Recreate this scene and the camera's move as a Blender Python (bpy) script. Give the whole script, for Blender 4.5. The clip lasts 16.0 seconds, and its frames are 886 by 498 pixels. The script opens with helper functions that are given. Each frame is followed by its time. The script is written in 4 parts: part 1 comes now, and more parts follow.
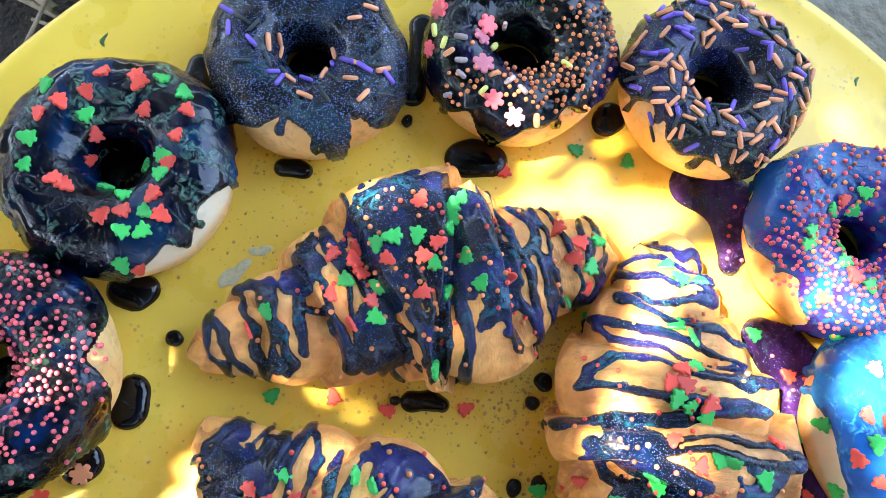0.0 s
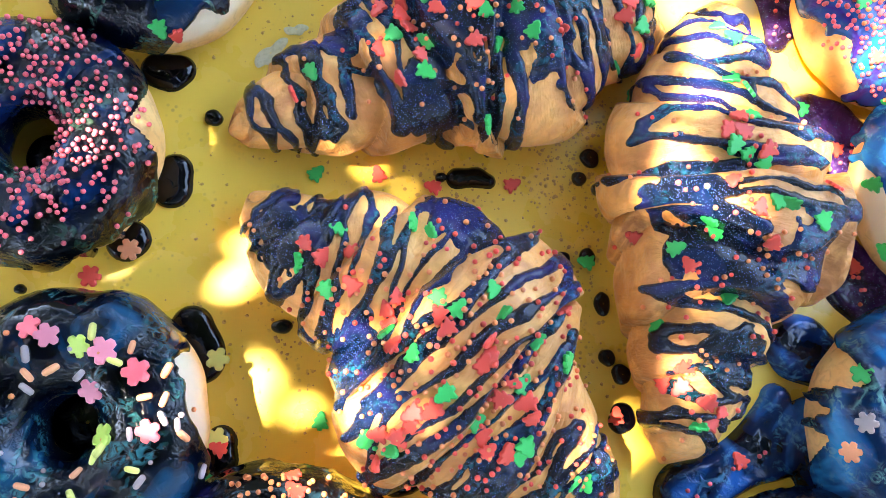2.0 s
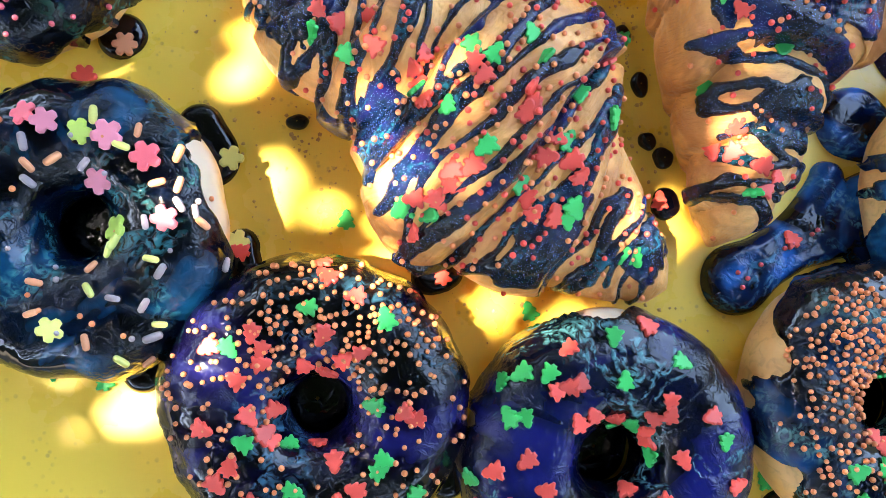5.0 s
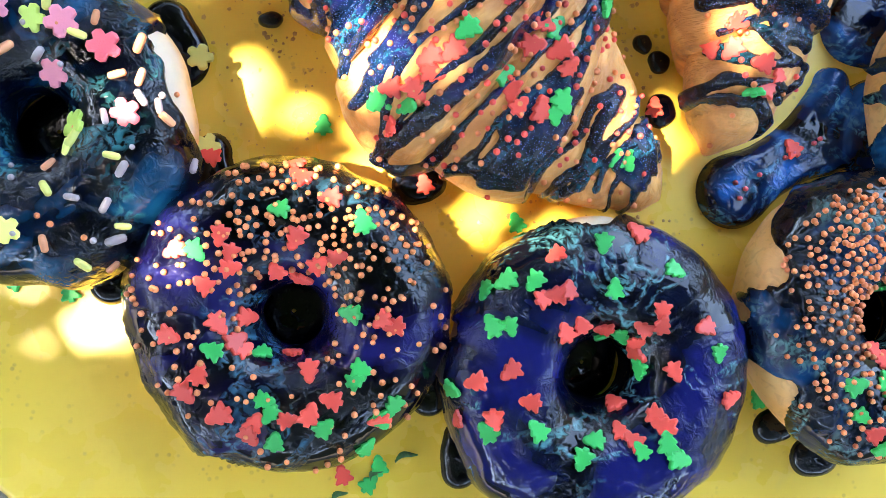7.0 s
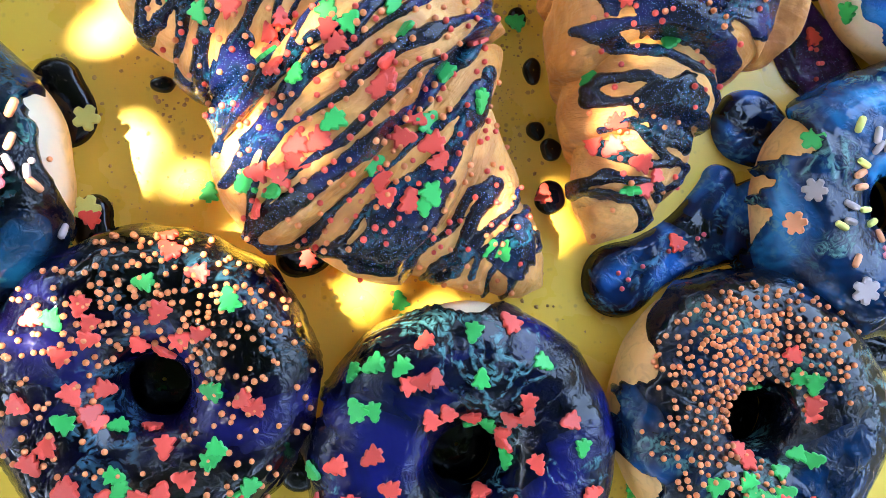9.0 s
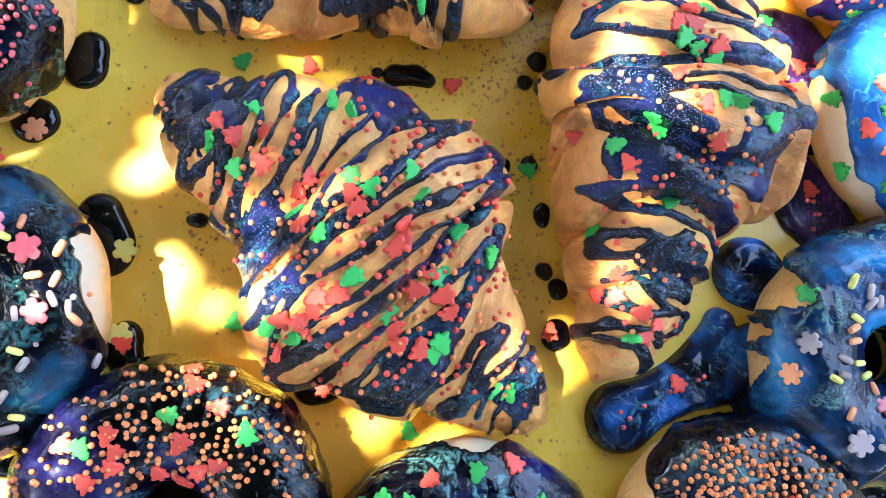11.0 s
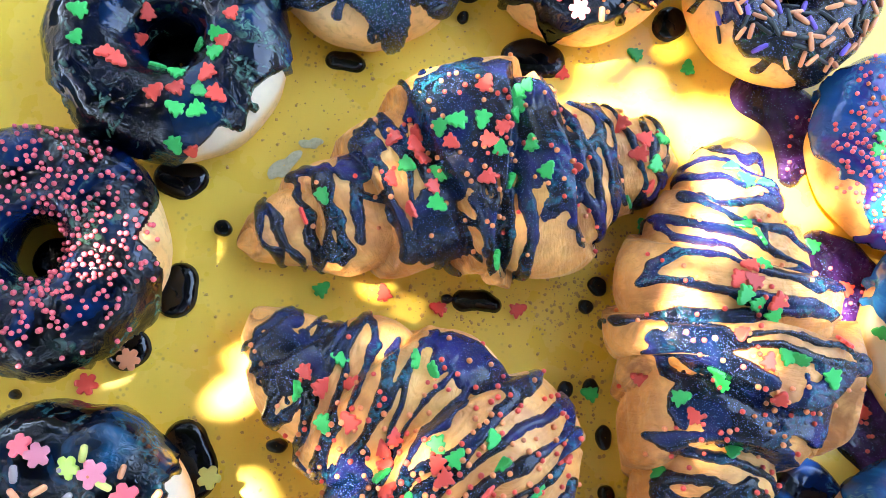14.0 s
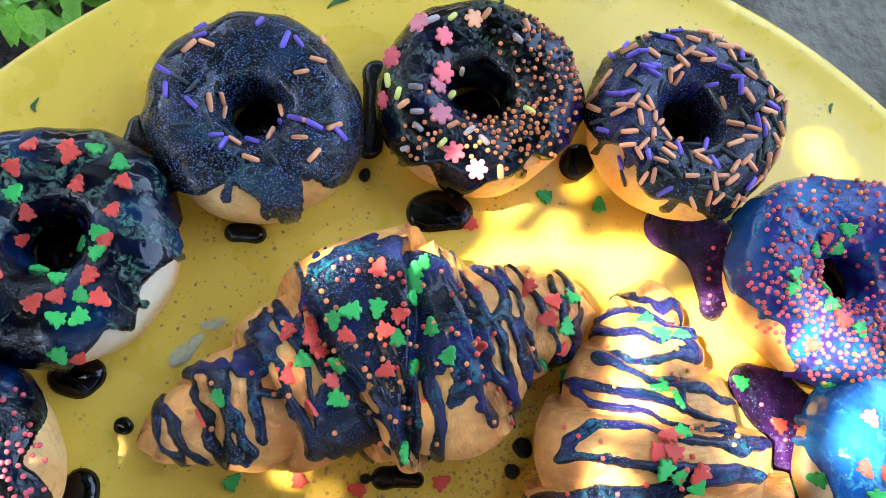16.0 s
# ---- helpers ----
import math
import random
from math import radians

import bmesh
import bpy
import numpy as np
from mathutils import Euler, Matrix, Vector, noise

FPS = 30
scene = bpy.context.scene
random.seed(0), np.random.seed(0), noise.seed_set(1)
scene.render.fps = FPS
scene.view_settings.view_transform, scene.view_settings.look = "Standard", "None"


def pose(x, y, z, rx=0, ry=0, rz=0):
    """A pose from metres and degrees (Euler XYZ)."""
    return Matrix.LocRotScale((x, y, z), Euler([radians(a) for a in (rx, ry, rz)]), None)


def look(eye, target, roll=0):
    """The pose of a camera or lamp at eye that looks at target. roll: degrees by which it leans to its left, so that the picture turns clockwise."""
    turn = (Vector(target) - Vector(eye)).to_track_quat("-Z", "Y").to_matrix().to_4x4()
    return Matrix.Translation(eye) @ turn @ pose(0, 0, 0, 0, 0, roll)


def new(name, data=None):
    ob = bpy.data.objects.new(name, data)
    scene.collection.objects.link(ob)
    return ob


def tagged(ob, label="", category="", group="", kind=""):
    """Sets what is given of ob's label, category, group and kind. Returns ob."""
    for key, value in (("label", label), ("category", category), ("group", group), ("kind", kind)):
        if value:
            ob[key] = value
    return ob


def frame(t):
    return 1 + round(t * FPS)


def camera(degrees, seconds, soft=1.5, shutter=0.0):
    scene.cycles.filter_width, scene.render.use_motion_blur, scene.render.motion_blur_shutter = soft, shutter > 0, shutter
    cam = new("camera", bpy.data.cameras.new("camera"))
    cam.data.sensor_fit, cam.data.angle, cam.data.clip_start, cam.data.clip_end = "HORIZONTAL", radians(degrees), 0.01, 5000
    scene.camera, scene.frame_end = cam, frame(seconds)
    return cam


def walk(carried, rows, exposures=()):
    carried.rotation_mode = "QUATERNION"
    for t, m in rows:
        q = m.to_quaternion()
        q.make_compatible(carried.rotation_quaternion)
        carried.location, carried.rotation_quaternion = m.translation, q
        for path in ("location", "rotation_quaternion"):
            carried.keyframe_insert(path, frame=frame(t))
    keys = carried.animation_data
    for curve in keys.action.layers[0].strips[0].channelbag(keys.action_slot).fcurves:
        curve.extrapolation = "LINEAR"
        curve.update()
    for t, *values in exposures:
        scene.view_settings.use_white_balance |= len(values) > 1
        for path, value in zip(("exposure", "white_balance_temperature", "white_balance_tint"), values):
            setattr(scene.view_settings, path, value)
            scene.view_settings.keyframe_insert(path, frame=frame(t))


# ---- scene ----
from mathutils.bvhtree import BVHTree

cam = camera(60.5, 16.0, soft=0.5)
PATH = [
    (0, 0.06191, 0.06949, 0.31434, 13.438, -5.053, 5.914),
    (0.5, 0.06106, 0.05625, 0.31606, 12.021, -5.468, 6.062),
    (1, 0.05818, 0.03319, 0.30552, 10.447, -5.542, 5.925),
    (1.5, 0.04829, 0.01788, 0.30143, 8.445, -5.538, 5.078),
    (2, 0.04827, 0.00911, 0.29592, 8.111, -5.251, 4.428),
    (2.5, 0.05469, -0.00898, 0.28717, 7.942, -5.295, 4.791),
    (3, 0.04999, -0.02434, 0.27946, 5.661, -5.222, 4.913),
    (3.5, 0.04885, -0.03034, 0.27333, 4.739, -5.463, 4.010),
    (4, 0.04302, -0.03576, 0.27094, 3.139, -5.801, 2.918),
    (6.3, 0.04035, -0.04461, 0.26621, 2.501, -4.579, 0.242),
    (6.5, 0.04229, -0.04916, 0.26164, 1.402, -4.851, 0.511),
    (7, 0.04749, -0.05652, 0.25710, -0.152, -5.469, 1.295),
    (7.5, 0.05636, -0.05548, 0.25376, -0.338, -6.221, 2.210),
    (8, 0.06407, -0.04620, 0.25480, -0.620, -7.310, 2.601),
    (8.2, 0.06587, -0.04349, 0.25545, -0.348, -7.919, 3.155),
    (10.3, 0.08823, -0.02467, 0.27302, 5.306, -6.917, 5.925),
    (10.5, 0.08385, -0.02068, 0.27460, 5.951, -6.798, 6.243),
    (11, 0.07453, -0.01646, 0.27675, 6.643, -6.414, 6.834),
    (11.5, 0.06738, -0.00821, 0.28215, 7.867, -5.997, 6.840),
    (12, 0.05890, -0.00586, 0.28625, 8.140, -5.976, 7.221),
    (12.5, 0.04935, 0.00126, 0.29223, 8.989, -5.952, 7.575),
    (13, 0.04868, 0.01385, 0.29442, 9.330, -5.438, 7.213),
    (13.5, 0.04844, 0.02143, 0.29396, 9.513, -5.085, 7.455),
    (14, 0.04469, 0.04025, 0.29858, 11.036, -5.397, 7.614),
    (14.5, 0.04889, 0.05478, 0.30204, 12.826, -5.587, 6.890),
    (15, 0.05258, 0.06862, 0.30421, 13.943, -5.290, 5.585),
    (15.5, 0.06086, 0.08523, 0.30543, 14.279, -4.978, 3.790),
    (16, 0.06766, 0.09451, 0.30160, 14.421, -5.720, 2.644),
]
walk(cam, [(t, pose(x, y, z, rx, ry, rz)) for t, x, y, z, rx, ry, rz in PATH],
     exposures=[(0, 4.58), (2, 4.68), (4, 4.58), (8, 4.74), (10.5, 4.62), (12, 4.64), (14, 4.78), (15, 4.58), (16, 4.25)])

# ---- light ----
SUN_AZ, SUN_EL = radians(184), radians(60)          # azimuth counter-clockwise from +x
SUN = Vector((math.cos(SUN_AZ) * math.cos(SUN_EL), math.sin(SUN_AZ) * math.cos(SUN_EL), math.sin(SUN_EL)))
world = bpy.data.worlds.new("sky")
scene.world = world
world.use_nodes = True
sky = world.node_tree.nodes.new("ShaderNodeTexSky")
sky.sky_type, sky.sun_disc = "NISHITA", False
sky.sun_elevation, sky.sun_rotation = SUN_EL, math.atan2(SUN.x, SUN.y)
world.node_tree.links.new(sky.outputs[0], world.node_tree.nodes["Background"].inputs[0])
world.node_tree.nodes["Background"].inputs[1].default_value = 0.15
sun = new("sun", bpy.data.lights.new("sun", "SUN"))
sun.data.energy, sun.data.angle, sun.data.color = 2.0, radians(0.6), (1.0, 0.93, 0.82)
sun.matrix_world = look(SUN * 6, (0, 0, 0))
scene.view_settings.use_white_balance = True
scene.view_settings.white_balance_temperature, scene.view_settings.white_balance_tint = 7600, 11

# ---- materials ----


def nodes_of(name):
    m = bpy.data.materials.new(name)
    m.use_nodes = True
    t = m.node_tree
    return m, t, t.nodes["Principled BSDF"]


def add(t, kind, **inputs):
    n = t.nodes.new(kind)
    for k, v in inputs.items():
        n.inputs[k.replace("_", " ")].default_value = v
    return n


def ramp(t, fac, *stops):
    n = t.nodes.new("ShaderNodeValToRGB")
    e = n.color_ramp.elements
    while len(e) < len(stops):
        e.new(0.5)
    for el, (p, c) in zip(e, stops):
        el.position, el.color = p, (*c, 1) if len(c) == 3 else c
    t.links.new(fac, n.inputs[0])
    return n.outputs[0]


def mix(t, fac, a, b):
    n = t.nodes.new("ShaderNodeMix")
    n.data_type = "RGBA"
    for k, v in ((0, fac), (6, a), (7, b)):
        if isinstance(v, (int, float)):
            n.inputs[k].default_value = v
        elif isinstance(v, tuple):
            n.inputs[k].default_value = (*v, 1)
        else:
            t.links.new(v, n.inputs[k])
    return n.outputs[2]


def coords(t, seed=0.0, stretch=(1, 1, 1)):
    c = t.nodes.new("ShaderNodeTexCoord")
    m = t.nodes.new("ShaderNodeMapping")
    m.inputs[1].default_value = (seed * 0.37, seed * 0.71, seed * 0.13)
    m.inputs[3].default_value = stretch
    t.links.new(c.outputs["Object"], m.inputs[0])
    return m.outputs[0]


def tex(t, where, scale, detail=4.0, distortion=0.0, rough=0.5):
    n = add(t, "ShaderNodeTexNoise", Scale=scale, Detail=detail, Distortion=distortion, Roughness=rough)
    t.links.new(where, n.inputs["Vector"])
    return n.outputs[0]


def bump(t, b, height, strength, distance=0.001):
    n = add(t, "ShaderNodeBump", Strength=strength, Distance=distance)
    t.links.new(height, n.inputs["Height"])
    t.links.new(n.outputs[0], b.inputs["Normal"])


GREY = ((0, 0, 0), (1, 1, 1))


def times(t, a, c):
    n = t.nodes.new("ShaderNodeMath")
    n.operation = "MULTIPLY"
    for k, v in enumerate((a, c)):
        if isinstance(v, float):
            n.inputs[k].default_value = v
        else:
            t.links.new(v, n.inputs[k])
    return n.outputs[0]


def glaze_material(name, dark, mid, glow, accent, seed, veins=0.05, glitter=0.0, calm=0.42, flecks=3400.0, deep=0.45, wrinkled=1.1):
    """Poured sugar glaze: clouds of three colours, veins of a fourth, wrinkled skin in places, fine edible glitter."""
    m, t, b = nodes_of(name)
    w = coords(t, seed)
    dark, mid, glow = tuple(c * deep for c in dark), tuple(c * deep for c in mid), tuple(c * (0.5 + 0.5 * deep) for c in glow)
    col = ramp(t, tex(t, w, 26, 3, 1.3, 0.5), (0.44, dark), (0.55, mid), (0.67, glow))
    v = ramp(t, tex(t, w, 24, 3, 2.4, 0.5), (0.55 - veins, (0, 0, 0)), (0.55, (0.72, 0.72, 0.72)), (0.55 + veins, (0, 0, 0)))
    patch = ramp(t, tex(t, w, 34, 2), (0.47, (0, 0, 0)), (0.60, (1, 1, 1)))
    frayed = ramp(t, tex(t, w, 210, 4, 2.6), (0.44, (0.03, 0.03, 0.03)), (0.58, (1, 1, 1)))
    col = mix(t, times(t, times(t, v, patch), frayed), col, accent)
    b.inputs["Roughness"].default_value = 0.03
    b.inputs["IOR"].default_value = 1.42
    skin = ramp(t, tex(t, w, 48, 2, 0.8), (calm, (0.10, 0.10, 0.10)), (calm + 0.2, (1, 1, 1)))
    wet = times(t, times(t, tex(t, w, 95, 3, 1.1, 0.45), skin), 0.6)
    crinkle = times(t, times(t, tex(t, w, 300, 3, 1.8), ramp(t, tex(t, w, 60, 2), (0.50, (0.03, 0.03, 0.03)), (0.60, (1, 1, 1)))), wrinkled)
    total = t.nodes.new("ShaderNodeMath")
    t.links.new(wet, total.inputs[0])
    t.links.new(crinkle, total.inputs[1])
    ridged = t.nodes.new("ShaderNodeMath")
    t.links.new(total.outputs[0], ridged.inputs[0])
    t.links.new(times(t, times(t, v, frayed), 0.30), ridged.inputs[1])
    height = ridged.outputs[0]
    if glitter:
        vo = add(t, "ShaderNodeTexVoronoi", Scale=flecks)
        t.links.new(w, vo.inputs["Vector"])
        sep = t.nodes.new("ShaderNodeSeparateColor")
        t.links.new(vo.outputs["Color"], sep.inputs[0])
        speck = ramp(t, sep.outputs[0], (1 - glitter, (0, 0, 0)), (1 - glitter + 0.02, (1, 1, 1)))
        col = mix(t, speck, col, mix(t, sep.outputs[1], (0.05, 0.22, 0.40), (0.17, 0.14, 0.44)))
        t.links.new(ramp(t, speck, (0, (0.04, 0.04, 0.04)), (1, (0.30, 0.30, 0.30))), b.inputs["Roughness"])
        both = t.nodes.new("ShaderNodeMath")
        t.links.new(height, both.inputs[0])
        t.links.new(times(t, sep.outputs[2], 0.12), both.inputs[1])
        height = both.outputs[0]
    bump(t, b, height, 1.0, 0.0007)
    t.links.new(col, b.inputs["Base Color"])
    return m


def crust_material(name, light, brown, seed, rough=0.55, flake=0.4, rolled=False, pale=None):
    """Baked dough; where it was rolled, flaky streaks run round the roll and its raised edges are browner."""
    m, t, b = nodes_of(name)
    w = coords(t, seed)
    big = tex(t, w, 35, 4, 0.6)
    col = ramp(t, big, (0.35, light), (0.72, brown))
    fine = tex(t, w, 260, 5, 0.8)
    if rolled:
        at = t.nodes.new("ShaderNodeAttribute")
        at.attribute_name = "roll"
        streak = tex(t, at.outputs["Vector"], 1.0, 5, 0.6, 0.6)
        col = mix(t, ramp(t, streak, (0.45, (0, 0, 0)), (0.70, (0.35, 0.35, 0.35))), col, tuple(v * 0.66 for v in brown))
        blotch = tex(t, w, 85, 5, 1.6)
        col = mix(t, ramp(t, blotch, (0.48, (0, 0, 0)), (0.68, (0.55, 0.55, 0.55))), col, tuple(v * 0.72 for v in brown))
        col = mix(t, ramp(t, tex(t, at.outputs["Vector"], 0.45, 3), (0.55, (0, 0, 0)), (0.75, (0.5, 0.5, 0.5))), col, tuple(min(1, v * 1.25) for v in light))
        col = mix(t, ramp(t, tex(t, w, 48, 3, 0.8), (0.50, (0, 0, 0)), (0.62, (0.85, 0.85, 0.85))), col, (0.62, 0.23, 0.06))
        edge = t.nodes.new("ShaderNodeAttribute")
        edge.attribute_name = "lip"
        scorched = times(t, ramp(t, edge.outputs["Fac"], (0.70, (0, 0, 0)), (0.93, (1, 1, 1))), ramp(t, blotch, (0.36, (0.1, 0.1, 0.1)), (0.60, (0.9, 0.9, 0.9))))
        col = mix(t, scorched, col, (0.40, 0.135, 0.03))
        thin = t.nodes.new("ShaderNodeVectorMath")
        thin.operation = "MULTIPLY"
        thin.inputs[1].default_value = (4.0, 0.9, 1.0)
        t.links.new(at.outputs["Vector"], thin.inputs[0])
        flakes = tex(t, thin.outputs[0], 1.0, 4, 0.8, 0.6)
        col = mix(t, ramp(t, flakes, (0.50, (0, 0, 0)), (0.66, (0.16, 0.16, 0.16))), col, tuple(v * 0.72 for v in brown))
        streak = mix(t, 0.5, streak, flakes)
        rough_skin = t.nodes.new("ShaderNodeMath")
        t.links.new(streak, rough_skin.inputs[0])
        t.links.new(times(t, tex(t, w, 190, 4, 1.4), 0.55), rough_skin.inputs[1])
        bump(t, b, rough_skin.outputs[0], flake, 0.0026)
    else:
        col = mix(t, ramp(t, fine, (0.5, (0, 0, 0)), (0.78, (0.6, 0.6, 0.6))), col, tuple(v * 0.55 for v in brown))
        bump(t, b, fine, flake, 0.0012)
    if pale:
        xyz = t.nodes.new("ShaderNodeSeparateXYZ")
        t.links.new(w, xyz.inputs[0])
        shift = add(t, "ShaderNodeMath")
        t.links.new(xyz.outputs[2], shift.inputs[0])
        shift.inputs[1].default_value = 0.5 - seed * 0.13
        wave = t.nodes.new("ShaderNodeMath")
        t.links.new(shift.outputs[0], wave.inputs[0])
        t.links.new(times(t, big, 0.012), wave.inputs[1])
        band = ramp(t, wave.outputs[0], (0.5225, (0, 0, 0)), (0.5262, (0.8, 0.8, 0.8)))
        col = mix(t, band, col, pale)
    t.links.new(col, b.inputs["Base Color"])
    b.inputs["Roughness"].default_value = rough
    b.inputs["Subsurface Weight"].default_value = 0.12
    b.inputs["Subsurface Radius"].default_value = (0.004, 0.002, 0.001)
    b.inputs["Subsurface Scale"].default_value = 1.0
    return m


def candy_material(name, colour, rough=0.45):
    m, t, b = nodes_of(name)
    info = t.nodes.new("ShaderNodeObjectInfo")
    col = mix(t, info.outputs["Random"], tuple(c * 0.72 for c in colour), tuple(min(1, c * 1.15 + 0.01) for c in colour))
    t.links.new(col, b.inputs["Base Color"])
    b.inputs["Roughness"].default_value = rough
    bump(t, b, tex(t, coords(t), 1800, 2), 0.25, 0.0003)
    return m


def tray_material():
    m, t, b = nodes_of("yellow_melamine")
    w = coords(t)
    col = ramp(t, tex(t, w, 9, 3), (0.3, (0.80, 0.52, 0.060)), (0.75, (0.86, 0.585, 0.090)))
    vo = add(t, "ShaderNodeTexVoronoi", Scale=330.0)
    t.links.new(w, vo.inputs["Vector"])
    dots = ramp(t, vo.outputs["Distance"], (0.16, (1, 1, 1)), (0.30, (0, 0, 0)))
    where = ramp(t, tex(t, w, 60, 4), (0.53, (0, 0, 0)), (0.66, (0.6, 0.6, 0.6)))
    mul = t.nodes.new("ShaderNodeMath")
    mul.operation = "MULTIPLY"
    t.links.new(dots, mul.inputs[0])
    t.links.new(where, mul.inputs[1])
    col = mix(t, mul.outputs[0], col, (0.36, 0.19, 0.06))
    smear = ramp(t, tex(t, w, 55, 5, 1.0), (0.62, (0, 0, 0)), (0.8, (0.35, 0.35, 0.35)))
    col = mix(t, smear, col, (0.62, 0.40, 0.11))
    t.links.new(col, b.inputs["Base Color"])
    t.links.new(ramp(t, tex(t, w, 40, 4), (0.3, (0.22,) * 3), (0.7, (0.38,) * 3)), b.inputs["Roughness"])
    bump(t, b, tex(t, w, 300, 3), 0.05, 0.0005)
    return m


def plain_material(name, a, c, scale, rough=0.8, strength=0.4, distance=0.004, distortion=0.5):
    m, t, b = nodes_of(name)
    w = coords(t)
    n = tex(t, w, scale, 6, distortion)
    col = ramp(t, n, (0.3, a), (0.7, c))
    fine = tex(t, w, scale * 9, 4)
    col = mix(t, ramp(t, fine, (0.45, (0, 0, 0)), (0.8, (0.5, 0.5, 0.5))), col, tuple(v * 0.5 for v in a))
    t.links.new(col, b.inputs["Base Color"])
    b.inputs["Roughness"].default_value = rough
    bump(t, b, fine, strength, distance)
    return m


TRAY_MAT = tray_material()
DOUGH = crust_material("donut_dough", (0.82, 0.50, 0.20), (0.68, 0.32, 0.09), 3, 0.5, 0.12)
DOUGH_PALE = crust_material("pale_sugared_dough", (0.82, 0.50, 0.20), (0.68, 0.32, 0.09), 3, 0.5, 0.12, pale=(0.74, 0.63, 0.47))
CRUST = crust_material("croissant_crust", (0.95, 0.47, 0.155), (0.84, 0.34, 0.08), 5, 0.40, 0.62, True)
CRUMB = crust_material("torn_crumb", (0.64, 0.37, 0.10), (0.42, 0.21, 0.07), 6, 0.8, 0.9)
SOIL = plain_material("grey_concrete", (0.085, 0.075, 0.052), (0.17, 0.15, 0.11), 11, 0.9, 0.7, 0.01)
TWIG = plain_material("dry_twig", (0.20, 0.15, 0.10), (0.36, 0.29, 0.20), 40, 0.8, 0.5)
LITTER = plain_material("dark_soil", (0.018, 0.015, 0.012), (0.05, 0.042, 0.035), 30, 0.95, 0.8, 0.01)
BARK = plain_material("bark", (0.10, 0.07, 0.05), (0.22, 0.16, 0.11), 14, 0.9, 0.8, 0.01)
LEAF = plain_material("bright_leaf", (0.14, 0.42, 0.035), (0.24, 0.56, 0.06), 60, 0.45, 0.3, 0.001)
CROWN_LEAF = plain_material("tree_leaf", (0.035, 0.085, 0.02), (0.07, 0.14, 0.03), 12, 0.5, 0.2, 0.001)
HERB = plain_material("chopped_herb", (0.01, 0.05, 0.01), (0.03, 0.16, 0.02), 300, 0.5, 0.3, 0.001)
# near-black green, chosen to keep what the glaze reflects dark
WALL = plain_material("dark_surround", (0.022, 0.028, 0.015), (0.045, 0.050, 0.028), 4, 0.9, 0.3, 0.01)
WOOD = plain_material("stool_wood", (0.16, 0.09, 0.05), (0.26, 0.16, 0.09), 25, 0.6, 0.4)
SMEAR = plain_material("dried_icing_smear", (0.55, 0.52, 0.30), (0.62, 0.58, 0.40), 90, 0.5, 0.2, 0.001)

CANDY = {k: candy_material(k + "_candy", c) for k, c in dict(
    red=(0.86, 0.075, 0.05), green=(0.002, 0.44, 0.085), orange=(0.90, 0.27, 0.08), coral=(0.95, 0.26, 0.09),
    pink=(0.85, 0.12, 0.15), rose=(0.78, 0.22, 0.28), purple=(0.16, 0.09, 0.55), yellow=(0.82, 0.78, 0.20),
    lime=(0.55, 0.72, 0.12), mauve=(0.40, 0.32, 0.32), black=(0.010, 0.022, 0.024), peach=(0.93, 0.34, 0.16)).items()}

# ---- mesh helpers ----


def hashed(i, j, k, seed):
    h = (i * 374761393 + j * 668265263 + k * 1274126177 + seed * 974711) & 0x7FFFFFFF
    h = ((h ^ (h >> 13)) * 1274126177) & 0x7FFFFFFF
    return ((h ^ (h >> 16)) & 0xFFFF) / 32767.5 - 1.0


def value_noise(p, scale, seed=0, octaves=1):
    """Smooth noise from -1 to 1 at the points p (..., 3)."""
    total, weight = 0.0, 0.0
    for o in range(octaves):
        q = np.asarray(p) * scale * 2**o + 31.7 * o
        i = np.floor(q).astype(np.int64)
        f = q - i
        f = f * f * (3 - 2 * f)
        acc = 0.0
        for dx in (0, 1):
            for dy in (0, 1):
                for dz in (0, 1):
                    w = (f[..., 0] if dx else 1 - f[..., 0]) * (f[..., 1] if dy else 1 - f[..., 1]) * (f[..., 2] if dz else 1 - f[..., 2])
                    acc = acc + w * hashed(i[..., 0] + dx, i[..., 1] + dy, i[..., 2] + dz, seed + o)
        total, weight = total + acc * 0.5**o, weight + 0.5**o
    return total / weight


def grid_mesh(name, v, wrap_u=False, wrap_v=False, keep=None):
    """A mesh from a grid of points (n, m, 3); keep says which points may carry faces."""
    n, m = v.shape[:2]
    iu, iv = np.arange(n if wrap_u else n - 1), np.arange(m if wrap_v else m - 1)
    a, b = np.meshgrid(iu, iv, indexing="ij")
    a2, b2 = (a + 1) % n, (b + 1) % m
    quads = np.stack([a * m + b, a2 * m + b, a2 * m + b2, a * m + b2], -1).reshape(-1, 4)
    if keep is not None:
        quads = quads[keep.reshape(-1)[quads].any(1)]
    used, quads = np.unique(quads, return_inverse=True)
    quads = quads.reshape(-1, 4)
    me = bpy.data.meshes.new(name)
    me.from_pydata(v.reshape(-1, 3)[used].tolist(), [], quads.tolist())
    me.polygons.foreach_set("use_smooth", [True] * len(quads))
    return me


def part(name, data, material, parent=None, label=""):
    """Links a mesh, or a bmesh, as one object under its thing."""
    if isinstance(data, bmesh.types.BMesh):
        me = bpy.data.meshes.new(name)
        data.to_mesh(me)
        data.free()
        data = me
    if material and not data.materials:
        data.materials.append(material)
    ob = new(name, data)
    if parent:
        ob.parent = parent
    if label:
        ob["label"] = label
    return ob


